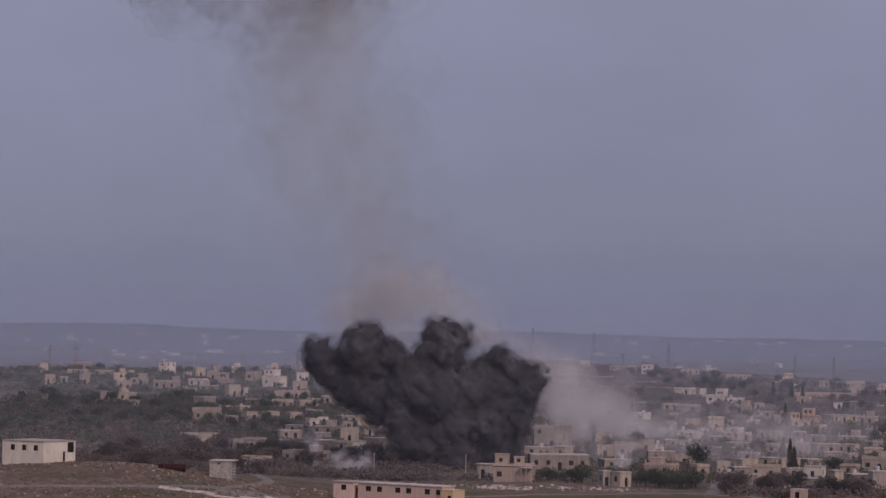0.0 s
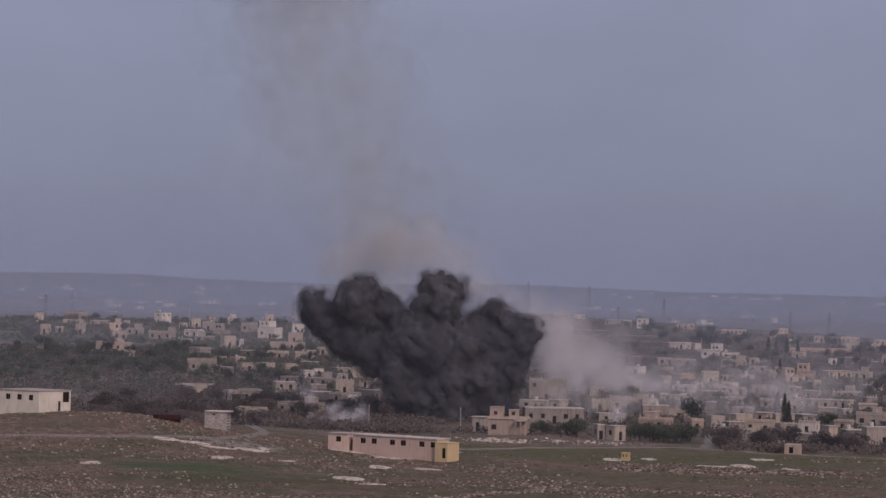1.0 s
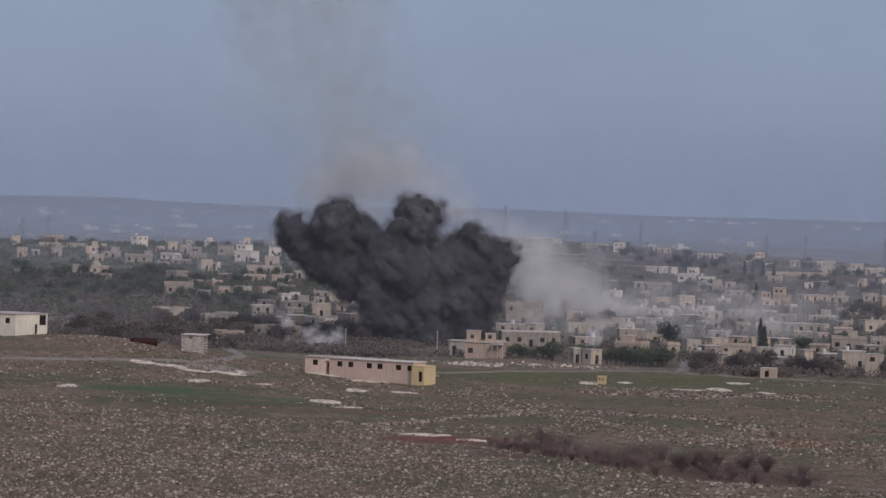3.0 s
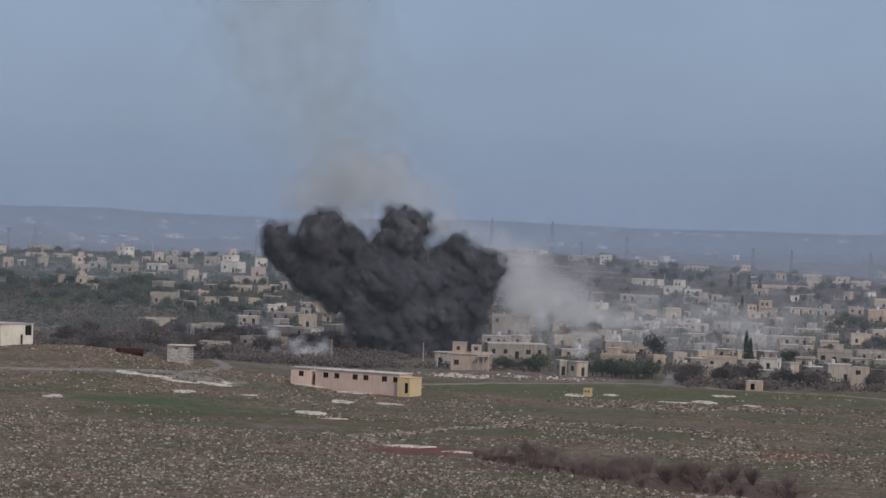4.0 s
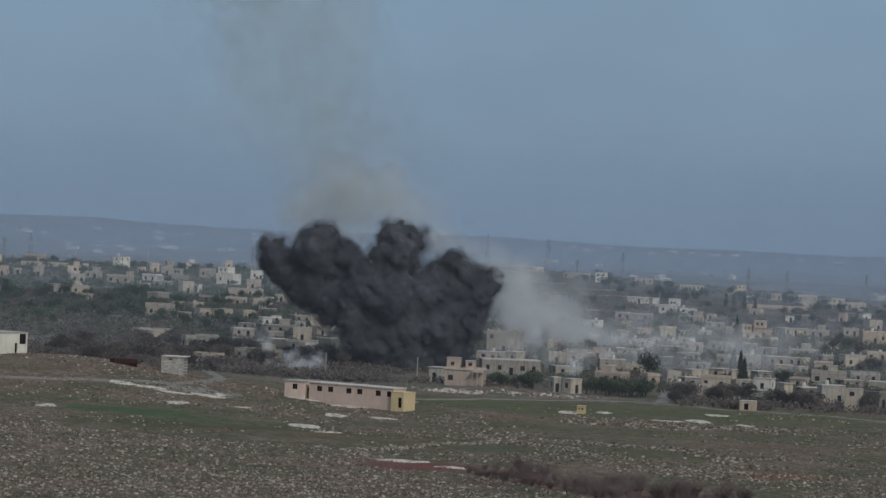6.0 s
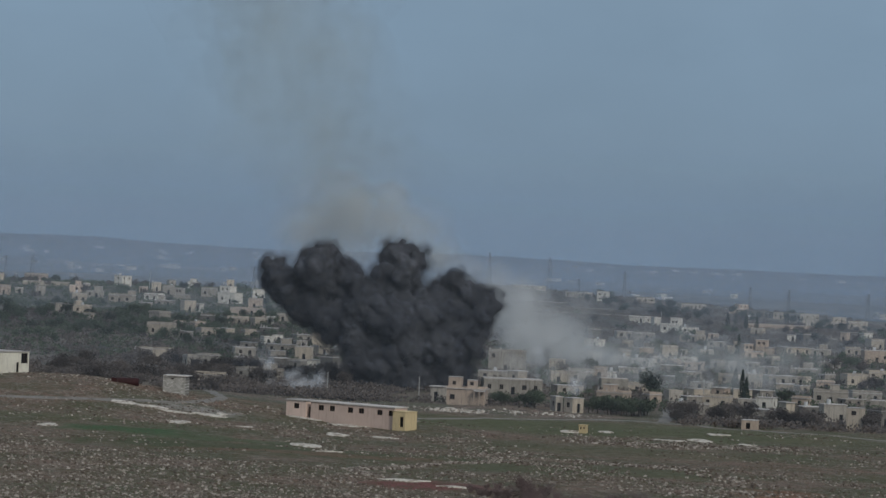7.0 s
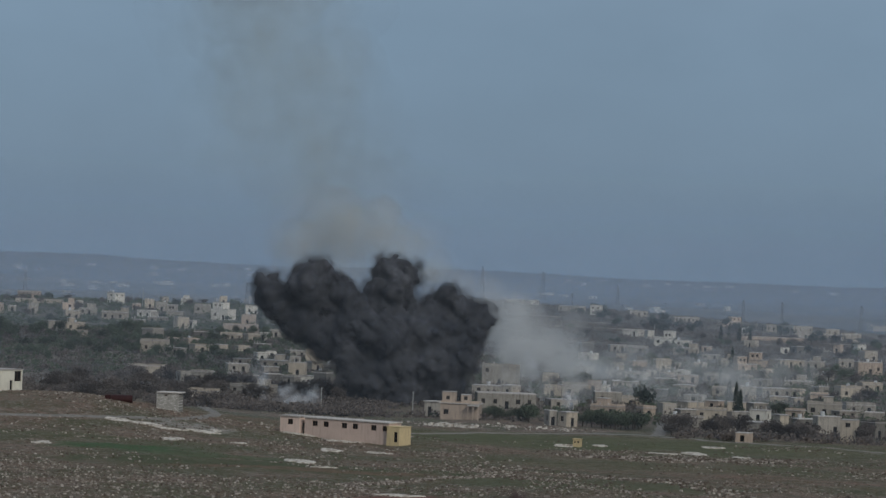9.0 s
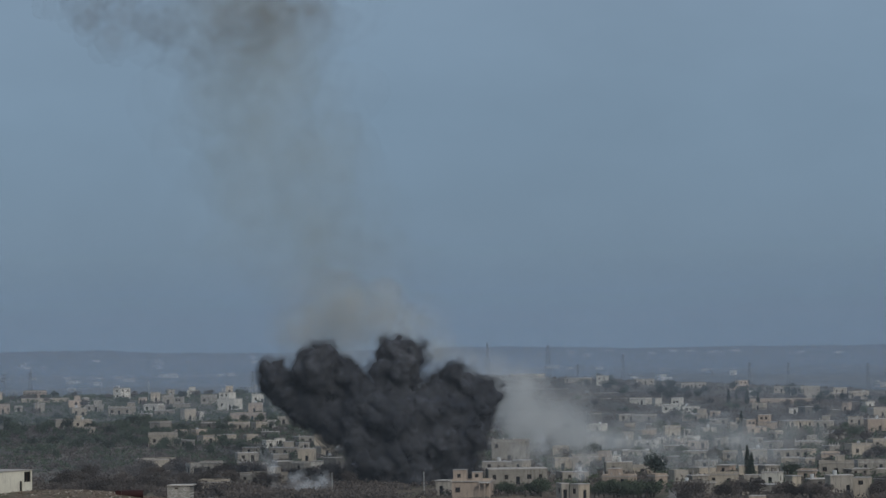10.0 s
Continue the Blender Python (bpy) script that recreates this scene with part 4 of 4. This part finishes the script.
LOW_DRIFT = ((20, 9, 6), (40, 8, 6), (58, 8, 6), (76, 9, 6), (96, 10, 6), (120, 12, 6))

dark = thing("black_smoke_cloud", -15, 702, land(-15, 702), 0, "dense black billowing smoke cloud rising behind the houses", "smoke", "", "stuff")
dark_field, dark_axes = smoke_field(DARK_LOBES, 702, 0.52, 2)
dark_points = np.stack(np.meshgrid(*dark_axes, indexing="ij"), -1)
for nm, mat, grow, rough, k in (("dense_core", SOOT, 0.0, 0.0, 0), ("thin_rim", SOOT_THIN, 0.25, 0.3, 31), ("middle_rim", SOOT_THIN, 0.5, 0.45, 32), ("loose_rim", SOOT_THIN, 0.75, 0.6, 33), ("outer_rim", SOOT_THIN, 1.05, 0.8, 34), ("last_rim", SOOT_THIN, 1.35, 1.1, 35)):
    smoke_part(nm, *surface(dark_field - grow - (rough * lattice_noise(dark_points * 0.35, k) if rough else 0), dark_axes), mat, dark)

column = thing("smoke_column", -15, 790, land(-15, 790), 0, "tall thin brownish smoke column drifting up into the sky", "smoke", "", "stuff")
soft_smoke("haze_body", COLUMN, 790, 150, DUSTY, column, 3)
soft_smoke("dark_crown", CROWN, 790, 120, DUSTY_DARK, column, 5)
soft_smoke("tan_foot", FOOT, 790, 110, TAN, column, 11)

pale = thing("pale_smoke_cloud", 35, 870, land(35, 870), 0, "pale dust and smoke cloud drifting over the town", "smoke", "", "stuff")
soft_smoke("dust_body", PALE, 870, 170, WHITE, pale, 7)
soft_smoke("dust_veil", PALE_VEIL, 870, 30, WHITE, pale, 8)
soft_smoke("low_drift", LOW_DRIFT, 860, 150, WHITE, pale, 9)
soft_smoke("near_drift", NEAR_DRIFT, 735, 90, WHITE, pale, 10)


def puff(x, y, path, count, label):
    z = land(x, y)
    ob = thing("smoke_puff", x, y, z, 0, label, "smoke", "smoke puffs", "stuff")
    soft_smoke("puff_body", [(x + a, z + c, r) for a, c, r in path], y, count, WISP, ob, int(abs(x)) + 40)


puff(-36, 664, ((-7, 1.0, 1.6), (-2, 1.6, 2.0), (0.2, 3.0, 2.0), (1.5, 1.6, 1.8), (6, 2.4, 2.0), (7, 4.0, 1.4)), 90, "small white smoke puff rising beside the field")
puff(-44, 690, ((0, 2, 1.6), (-1, 6, 1.8), (-2, 9, 1.6)), 26, "thin bluish smoke wisp above the brown scrub")
puff(28, 770, ((0, 2, 1.6), (0.3, 6, 2.0), (0.8, 10, 2.2)), 45, "thin white smoke wisp between the houses")
puff(36, 690, ((0, 2, 1.8), (-1.5, 3.5, 1.6), (1.2, 4.8, 1.6)), 35, "thin bluish smoke wisp above the olive trees")


# ---- valley haze, imitated by tinted translucent sheets, denser with distance ----
def haze_sheet_mat(name, thick, low, top, tint):
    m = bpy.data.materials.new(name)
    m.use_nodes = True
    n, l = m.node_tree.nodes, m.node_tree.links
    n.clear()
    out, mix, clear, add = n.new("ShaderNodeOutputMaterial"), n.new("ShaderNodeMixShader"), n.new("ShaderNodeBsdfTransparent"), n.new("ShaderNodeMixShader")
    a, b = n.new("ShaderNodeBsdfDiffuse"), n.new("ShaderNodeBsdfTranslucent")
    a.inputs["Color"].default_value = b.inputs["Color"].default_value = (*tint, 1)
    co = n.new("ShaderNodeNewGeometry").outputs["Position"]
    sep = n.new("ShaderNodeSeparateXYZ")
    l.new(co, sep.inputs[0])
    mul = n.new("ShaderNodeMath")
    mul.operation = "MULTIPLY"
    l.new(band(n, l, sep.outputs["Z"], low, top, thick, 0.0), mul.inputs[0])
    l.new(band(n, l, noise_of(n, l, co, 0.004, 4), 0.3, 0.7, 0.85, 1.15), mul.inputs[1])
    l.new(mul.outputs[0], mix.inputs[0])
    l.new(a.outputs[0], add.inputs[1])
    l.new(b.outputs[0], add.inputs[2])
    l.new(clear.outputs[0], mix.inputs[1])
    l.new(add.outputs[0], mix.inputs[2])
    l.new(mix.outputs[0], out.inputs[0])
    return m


# One curved see-through sheet; the haze's pale tint is put into its colour.
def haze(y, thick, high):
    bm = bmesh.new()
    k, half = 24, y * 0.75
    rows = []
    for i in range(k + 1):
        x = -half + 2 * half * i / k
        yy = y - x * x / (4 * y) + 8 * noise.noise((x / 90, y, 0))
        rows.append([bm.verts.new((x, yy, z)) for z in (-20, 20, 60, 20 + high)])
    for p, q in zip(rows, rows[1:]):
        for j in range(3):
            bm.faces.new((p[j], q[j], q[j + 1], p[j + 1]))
    ob = part("haze", bm, haze_sheet_mat("haze", thick, 25, 20 + high, (0.52, 0.59, 0.68) if y < 1500 else (0.35, 0.47, 0.645)), None)
    tagged(ob, "thin bluish translucent sheet standing in for valley haze", "haze", "", "structure")


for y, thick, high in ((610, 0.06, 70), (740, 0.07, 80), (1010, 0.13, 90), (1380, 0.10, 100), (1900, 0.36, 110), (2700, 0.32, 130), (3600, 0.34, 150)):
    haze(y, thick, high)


# ---- the town's houses ----
house(-203.9, 1214.8, 3.9, 3.6, 4.7, 19.6, "t")
house(-191.4, 1244.9, 8.0, 7.8, 4.2, -21.5, "p")
house(-156.9, 1165.6, 2.4, 3.2, 4.0, 22.6, "c")
house(-150.5, 1244.2, 5.1, 6.4, 5.0, -37.4, "w")
house(-147.7, 1074.9, 5.9, 3.8, 3.7, 19.6, "t")
house(-143.6, 991.5, 5.4, 5.1, 3.4, 37.9, "c")
house(-134.9, 987.3, 7.5, 4.7, 3.4, 29.3, "t")
house(-128.1, 958.6, 3.7, 3.2, 2.5, -25.9, "t")
house(-131.1, 1083.9, 9.6, 5.7, 3.7, -16.6, "t")
house(-122.1, 1120.7, 6.7, 5.4, 2.9, -26.0, "w")
house(-133.2, 1178.6, 2.3, 3.2, 3.0, -36.5, "p")
house(-111.8, 1135.7, 5.6, 5.5, 4.8, -14.3, "c")
house(-98.5, 1026.7, 5.0, 3.5, 4.6, 34.2, "t")
house(-95.2, 1039.6, 1.8, 3.2, 2.9, -27.6, "w")
house(-92.9, 879.9, 8.6, 5.8, 4.7, -8.8, "t")
house(-79.6, 895.8, 5.1, 5.7, 2.7, 25.8, "t")
house(-85.4, 880.6, 5.1, 3.2, 2.1, -35.5, "c")
house(-103.1, 1170.4, 5.9, 4.9, 4.2, -16.0, "c")
house(-89.9, 1121.1, 8.6, 6.1, 7.2, -30.4, "w")
house(-74.3, 1025.2, 13.9, 8.4, 2.8, -10.7, "p")
house(-62.7, 975.6, 2.8, 3.2, 3.1, -15.7, "w")
house(-54.4, 883.6, 3.3, 3.2, 2.3, 9.6, "w")
house(-66.6, 962.1, 4.7, 4.2, 3.3, 31.0, "t")
house(-74.7, 971.7, 6.3, 5.5, 2.7, -21.6, "t")
house(-64.9, 895.0, 3.9, 4.0, 2.9, 21.8, "t")
house(-135.0, 1314.7, 3.6, 3.3, 3.1, 27.2, "c")
house(-121.3, 1287.7, 5.6, 3.4, 3.0, 8.1, "w")
house(-88.0, 784.7, 5.0, 3.4, 3.7, 15.5, "c")
house(-81.4, 778.1, 4.9, 4.1, 4.1, -15.7, "t")
house(-71.3, 754.6, 2.9, 3.3, 3.5, 29.8, "c")
house(-66.7, 763.1, 5.4, 4.3, 3.6, -18.1, "c")
house(-58.3, 668.1, 7.4, 6.3, 3.4, -17.0, "t")
house(-56.9, 761.6, 4.1, 3.2, 3.2, -9.2, "c")
house(-53.4, 772.6, 2.9, 3.2, 2.6, -28.6, "d")
house(-48.3, 714.3, 9.7, 8.6, 2.7, -36.2, "c")
house(-41.8, 813.7, 5.1, 3.5, 4.2, -7.4, "t")
house(-37.6, 837.7, 4.2, 3.3, 3.4, 35.6, "t")
house(-50.8, 843.5, 7.3, 7.1, 2.3, -15.8, "t")
house(0.1, 658.6, 3.2, 3.2, 3.4, -22.5, "c")
house(7.0, 643.9, 9.4, 5.9, 4.4, -8.0, "p", porch=1, rooms=2)
house(20.7, 815.4, 10.5, 6.9, 6.6, -12, "c", bare=1)
house(15.7, 768.6, 8.2, 7.2, 2.3, -6.7, "c")
house(22.3, 758.4, 3.6, 4.8, 3.1, -34.3, "t")
house(19.1, 696.5, 15.4, 9.0, 4.0, 3.6, "c")
house(36.9, 833.0, 4.4, 3.9, 3.7, -15.4, "t")
house(34.0, 758.6, 4.9, 3.2, 3.6, 8.8, "t")
house(40.5, 765.0, 7.6, 6.0, 4.1, 5.9, "c")
house(48.4, 794.6, 3.7, 3.2, 3.6, -11.5, "p")
house(50.9, 799.6, 4.2, 3.2, 2.2, -21.3, "w")
house(34.2, 705.1, 7.3, 6.2, 2.4, 14.1, "c")
house(28.6, 638.6, 2.0, 3.2, 3.5, 20.4, "c")
house(32.6, 636.6, 3.5, 3.2, 3.4, 37.8, "t")
house(45.5, 687.0, 7.3, 6.0, 2.6, -25.4, "p")
house(55.0, 681.6, 3.7, 3.2, 3.0, 28.5, "p")
house(48.1, 730.0, 7.4, 3.9, 3.6, 5.6, "c")
house(55.4, 735.8, 5.4, 3.6, 2.4, -9.9, "t")
house(60.7, 751.6, 2.2, 3.2, 2.9, 11.0, "w")
house(60.5, 830.7, 8.5, 7.5, 2.3, -4.4, "c")
house(67.4, 880.3, 6.5, 6.6, 2.6, -21.3, "w")
house(69.4, 983.6, 3.4, 3.2, 3.4, -16.3, "t")
house(63.8, 919.8, 3.2, 3.6, 3.1, -27.2, "t")
house(57.3, 986.5, 6.0, 5.0, 3.2, -34.6, "w")
house(94.2, 1260.9, 8.1, 7.7, 3.0, -27.5, "w")
house(100.9, 1163.2, 7.9, 6.3, 6.2, -27.0, "w")
house(100.6, 1244.6, 3.3, 3.2, 3.7, 21.9, "w")
house(107.9, 1150.6, 7.4, 5.1, 2.9, -8.5, "w")
house(101.0, 1062.8, 7.8, 7.7, 2.9, -31.3, "t")
house(80.1, 928.6, 5.5, 3.2, 4.6, 8.4, "t")
house(81.5, 1063.2, 7.6, 6.4, 2.9, -15.8, "c")
house(105.8, 971.6, 2.4, 3.2, 3.7, 14.5, "t")
house(108.0, 964.6, 1.8, 3.2, 5.5, -26.3, "t")
house(112.4, 958.1, 7.1, 6.3, 5.1, 13.9, "p")
house(122.6, 1001.6, 6.6, 5.2, 4.9, -17.9, "p")
house(133.3, 1000.8, 10.8, 7.6, 2.8, 20.0, "t")
house(158.5, 966.5, 9.1, 5.1, 4.5, 7.5, "p")
house(223.1, 1508.5, 14.0, 9.0, 5.1, -10.6, "t")
house(233.4, 1486.3, 10.9, 8.5, 4.7, -6.0, "t")
house(201.9, 1476.5, 14.0, 9.0, 6.6, 33.8, "c")
house(194.6, 1540.5, 10.3, 9.0, 3.6, 24.9, "c")
house(169.6, 1446.1, 4.3, 4.3, 4.0, -14.8, "w")
house(172.2, 1549.0, 12.1, 8.1, 5.6, 15.5, "p")
house(207.9, 2488.5, 13.1, 9.0, 5.8, 37.1, "w")
house(121.0, 1590.3, 11.2, 6.5, 3.0, 9.8, "c")
house(93.5, 1545.7, 6.3, 5.5, 5.6, -15.5, "w")
house(80.2, 1562.5, 13.2, 9.0, 3.3, -31.8, "c")
house(52.7, 1633.5, 18.9, 9.0, 2.1, -29.5, "w")
house(84.1, 874.4, 6.3, 4.7, 2.6, -11.6, "p")
house(92.7, 885.0, 3.9, 3.9, 3.0, -26.7, "c")
house(95.2, 866.6, 3.2, 3.2, 3.7, 5.6, "c")
house(74.9, 856.4, 5.8, 4.8, 2.2, -24.9, "c")
house(78.4, 822.4, 8.2, 6.8, 2.1, -4.5, "c")
house(64.5, 674.6, 4.4, 3.2, 2.9, 22.2, "c")
house(71.3, 677.7, 7.0, 7.3, 3.3, -14.4, "t")
house(77.3, 725.9, 3.9, 3.7, 2.5, -33.0, "p")
house(61.9, 650.7, 7.5, 5.5, 2.8, -35.5, "c")
house(79.5, 682.6, 3.8, 3.3, 2.3, -17.9, "c")
house(84.0, 678.0, 4.5, 4.0, 3.2, -23.7, "w")
house(70.6, 641.9, 5.2, 3.9, 2.2, 15.7, "c")
house(79.6, 648.8, 6.5, 5.5, 1.9, -37.4, "c")
house(71.3, 603.8, 3.3, 3.5, 1.9, -18.0, "p")
house(86.3, 655.6, 2.6, 3.2, 3.5, 25.7, "t")
house(95.5, 696.8, 4.1, 3.6, 2.7, -28.1, "p")
house(105.5, 712.9, 9.2, 5.9, 3.9, -7.1, "c")
house(95.5, 640.9, 5.8, 3.8, 4.4, 11.4, "c")
house(98.1, 621.9, 3.7, 3.9, 4.9, -20.3, "t")
house(105.3, 632.2, 3.3, 4.5, 4.3, 37.3, "d")
house(118.7, 737.6, 8.4, 5.2, 2.8, 6.2, "c")
house(127.9, 814.5, 7.9, 5.0, 4.0, 16.5, "t")
house(143.8, 872.7, 6.9, 5.4, 2.4, 10.9, "t")
house(92.3, 776.9, 4.1, 3.8, 4.5, -23.3, "t")
house(103.3, 805.0, 9.0, 8.0, 2.9, 10.3, "c")
house(122.6, 890.6, 2.9, 3.2, 2.5, 14.1, "t")
house(121.2, 878.0, 8.4, 8.0, 1.7, -19.7, "c")
house(75.1, 758.2, 5.4, 4.5, 2.3, -26.0, "c")
house(109.3, 712.2, 6.4, 8.3, 1.8, 31.3, "c")
house(70.8, 790.2, 6.7, 6.5, 2.0, 37.7, "c")
house(59.4, 885.5, 5.3, 5.0, 2.5, 18.8, "c")
house(107.5, 1039.4, 8.0, 4.7, 1.8, 12.2, "c")
house(73.5, 899.6, 3.5, 3.2, 2.1, 16.0, "c")
house(96.4, 962.6, 5.0, 3.3, 2.3, 11.6, "c")
house(134.9, 916.2, 5.2, 6.4, 1.9, -33.1, "c")
house(396.5, 2383.5, 15.4, 9.0, 4.1, 34.2, "t")
house(144.9, 1555.5, 17.7, 9.0, 3.0, 30.3, "c")
house(-8.3, 821.9, 8.7, 5.8, 4.2, 36.6, "c")
house(-21.4, 823.8, 10.2, 7.6, 4.4, -20.6, "c")
house(-35.5, 1009.8, 9.7, 5.5, 4.3, -14.2, "c")
house(-54.5, 1062.1, 6.7, 6.3, 4.5, -34.3, "c")
house(-14.4, 975.4, 10.5, 6.8, 4.1, 27.7, "t")
house(7.4, 1222.5, 13.3, 9.0, 5.2, -19.9, "c")
house(-109.6, 1363.6, 3.7, 3.2, 4.2, 7.5, "t")
house(-81.3, 1170.1, 5.8, 4.2, 4.2, 10.4, "w")
house(-85.9, 934.8, 4.5, 3.7, 2.6, 35.8, "p")
house(-129.6, 1196.6, 4.2, 3.2, 4.2, 13.0, "t")
house(-74.1, 907.7, 4.7, 5.4, 2.3, -24.7, "t")
house(-60.1, 997.6, 4.2, 3.2, 3.0, 9.1, "c")
house(-117.1, 1043.7, 4.7, 3.4, 2.3, -32.9, "c")
house(-69.9, 1160.6, 3.6, 3.2, 2.3, -13.3, "t")
house(-85.8, 973.9, 5.1, 3.7, 3.0, -5.7, "d")
house(-92.1, 934.6, 3.2, 3.2, 2.6, -22.7, "p")
house(-60.1, 924.6, 4.1, 5.2, 2.3, -33.5, "d")
house(-159.6, 2266.0, 3.4, 4.0, 2.3, 25.6, "c")
house(-171.0, 2447.8, 5.9, 3.7, 4.2, 5.9, "c")
house(-166.4, 2299.6, 2.7, 3.2, 4.2, 30.0, "c")
house(-102.1, 959.1, 5.1, 6.1, 4.2, -36.5, "c")
house(-112.1, 1068.6, 7.4, 5.2, 2.6, -4.5, "c")
house(-121.6, 1173.8, 5.2, 3.6, 4.2, 10.7, "c")
house(-182.1, 2430.4, 6.4, 4.7, 2.6, -12.0, "d")
house(-76.7, 1087.7, 5.2, 3.4, 4.2, -12.6, "p")
house(-149.8, 2373.6, 3.9, 3.2, 2.3, 13.6, "d")
house(-154.6, 2551.6, 3.8, 3.2, 2.3, 28.2, "p")
house(-193.2, 2338.6, 4.0, 3.2, 2.6, 26.8, "t")
house(-47.1, 896.2, 5.8, 4.4, 2.3, 30.5, "c")
house(-47.6, 785.4, 5.1, 4.8, 2.3, 25.4, "d")
house(-39.7, 877.6, 5.9, 3.2, 4.2, 4.9, "t")
house(-32.1, 777.2, 4.3, 4.3, 4.2, -32.6, "d")
house(-61.1, 843.8, 4.5, 3.5, 2.3, -25.8, "t")
house(-35.7, 914.7, 4.2, 3.4, 2.3, 8.2, "t")
house(-57.1, 869.6, 3.5, 3.2, 2.6, 30.4, "w")
house(-32.3, 840.1, 5.1, 4.3, 2.3, -12.1, "c")
house(-41.1, 767.6, 4.0, 3.2, 3.0, -32.8, "c")
house(-60.7, 819.0, 6.5, 6.0, 2.6, 12.9, "c")
house(-45.8, 865.6, 3.8, 3.2, 2.3, 23.7, "c")
house(-34.1, 874.6, 4.5, 3.2, 2.3, -23.1, "c")
house(-50.4, 816.3, 4.7, 4.6, 2.3, 14.8, "c")
house(-37.2, 783.6, 3.2, 3.2, 2.3, -18.1, "w")
house(107.6, 864.8, 4.8, 5.5, 2.6, -26.8, "c")
house(177.2, 1162.6, 3.2, 3.2, 4.2, -35.2, "p")
house(88.0, 799.0, 6.5, 4.0, 3.0, -34.8, "t")
house(142.2, 989.7, 6.0, 5.5, 3.0, -25.6, "c")
house(197.2, 1230.1, 4.7, 4.1, 3.0, 26.0, "w")
house(143.5, 1200.7, 5.7, 3.4, 3.0, -34.0, "t")
house(149.5, 1094.1, 3.8, 4.3, 4.2, 35.5, "d")
house(104.8, 888.8, 3.4, 3.7, 2.3, -37.5, "c")
house(73.4, 1064.6, 6.8, 5.1, 3.0, 9.1, "c")
house(80.1, 1000.4, 5.1, 4.9, 2.3, 29.3, "p")
house(116.1, 924.6, 3.5, 3.2, 2.6, 38.0, "t")
house(77.8, 884.6, 4.1, 3.2, 2.6, 26.8, "p")
house(174.6, 1066.8, 5.8, 5.6, 4.2, 18.8, "t")
house(112.6, 1095.9, 3.4, 3.8, 2.3, -24.3, "p")
house(86.5, 950.6, 3.2, 3.2, 2.3, 25.1, "c")
house(84.9, 905.6, 4.2, 5.2, 2.3, -28.3, "w")
house(157.8, 1017.9, 6.1, 3.9, 3.0, 10.8, "t")
house(111.7, 812.8, 3.7, 3.5, 2.6, -34.0, "t")
house(115.5, 791.9, 5.4, 3.9, 2.6, -8.5, "p")
house(73.4, 956.8, 6.2, 3.6, 2.3, 28.7, "p")
house(147.5, 1113.6, 4.0, 3.2, 2.6, -5.2, "w")
house(60.6, 1057.6, 5.4, 3.3, 4.2, 15.8, "d")
house(100.4, 768.2, 5.0, 4.5, 2.3, -10.1, "t")
house(49.6, 873.5, 5.3, 5.1, 4.2, -36.9, "t")
house(158.5, 1086.1, 6.7, 4.3, 3.0, 7.5, "d")
house(122.9, 840.6, 4.3, 3.2, 2.3, 35.0, "c")
house(88.8, 726.0, 4.4, 3.9, 2.3, 28.4, "c")
house(61.6, 695.9, 3.9, 3.9, 3.0, 18.3, "c")
house(104.5, 762.7, 3.2, 3.4, 2.3, 22.7, "t")
house(82.7, 720.6, 5.0, 3.2, 2.6, -3.9, "t")
house(117.1, 701.2, 5.0, 4.4, 2.3, -14.4, "c")
house(70.0, 718.4, 5.6, 4.8, 2.3, 32.3, "t")
house(93.2, 663.2, 4.5, 4.3, 2.3, 10.3, "d")
house(184.4, 2599.3, 3.6, 4.6, 3.0, -34.1, "d")
house(288.5, 2860.3, 4.4, 4.5, 4.1, -15.8, "c")
house(183.1, 2522.9, 7.1, 5.9, 2.6, 10.8, "w")
house(274.7, 2693.6, 2.6, 3.2, 3.0, 36.4, "d")
house(290.6, 2645.0, 4.8, 6.1, 4.2, -33.2, "w")
house(237.4, 2847.6, 3.3, 3.2, 3.0, 22.8, "t")
house(252.9, 2914.9, 4.2, 3.8, 2.3, -35.8, "d")
house(281.2, 2847.6, 4.7, 3.2, 4.2, -17.5, "t")
house(-181.1, 1131.6, 3.4, 3.3, 2.3, 13.2, "c")
house(-169.9, 1116.6, 4.2, 3.2, 4.2, 19.5, "c")
house(-369.2, 2284.6, 3.0, 3.2, 3.0, -20.1, "c")
house(-345.1, 2467.1, 6.6, 4.3, 3.0, -12.2, "c")
house(-317.7, 2310.8, 6.4, 3.6, 2.6, 9.5, "d")
house(-183.5, 1110.6, 3.5, 3.2, 4.2, -16.5, "p")
house(-146.8, 1118.5, 6.1, 4.9, 3.0, -14.0, "c")
house(-161.2, 1163.1, 5.7, 4.3, 3.0, 11.7, "p")
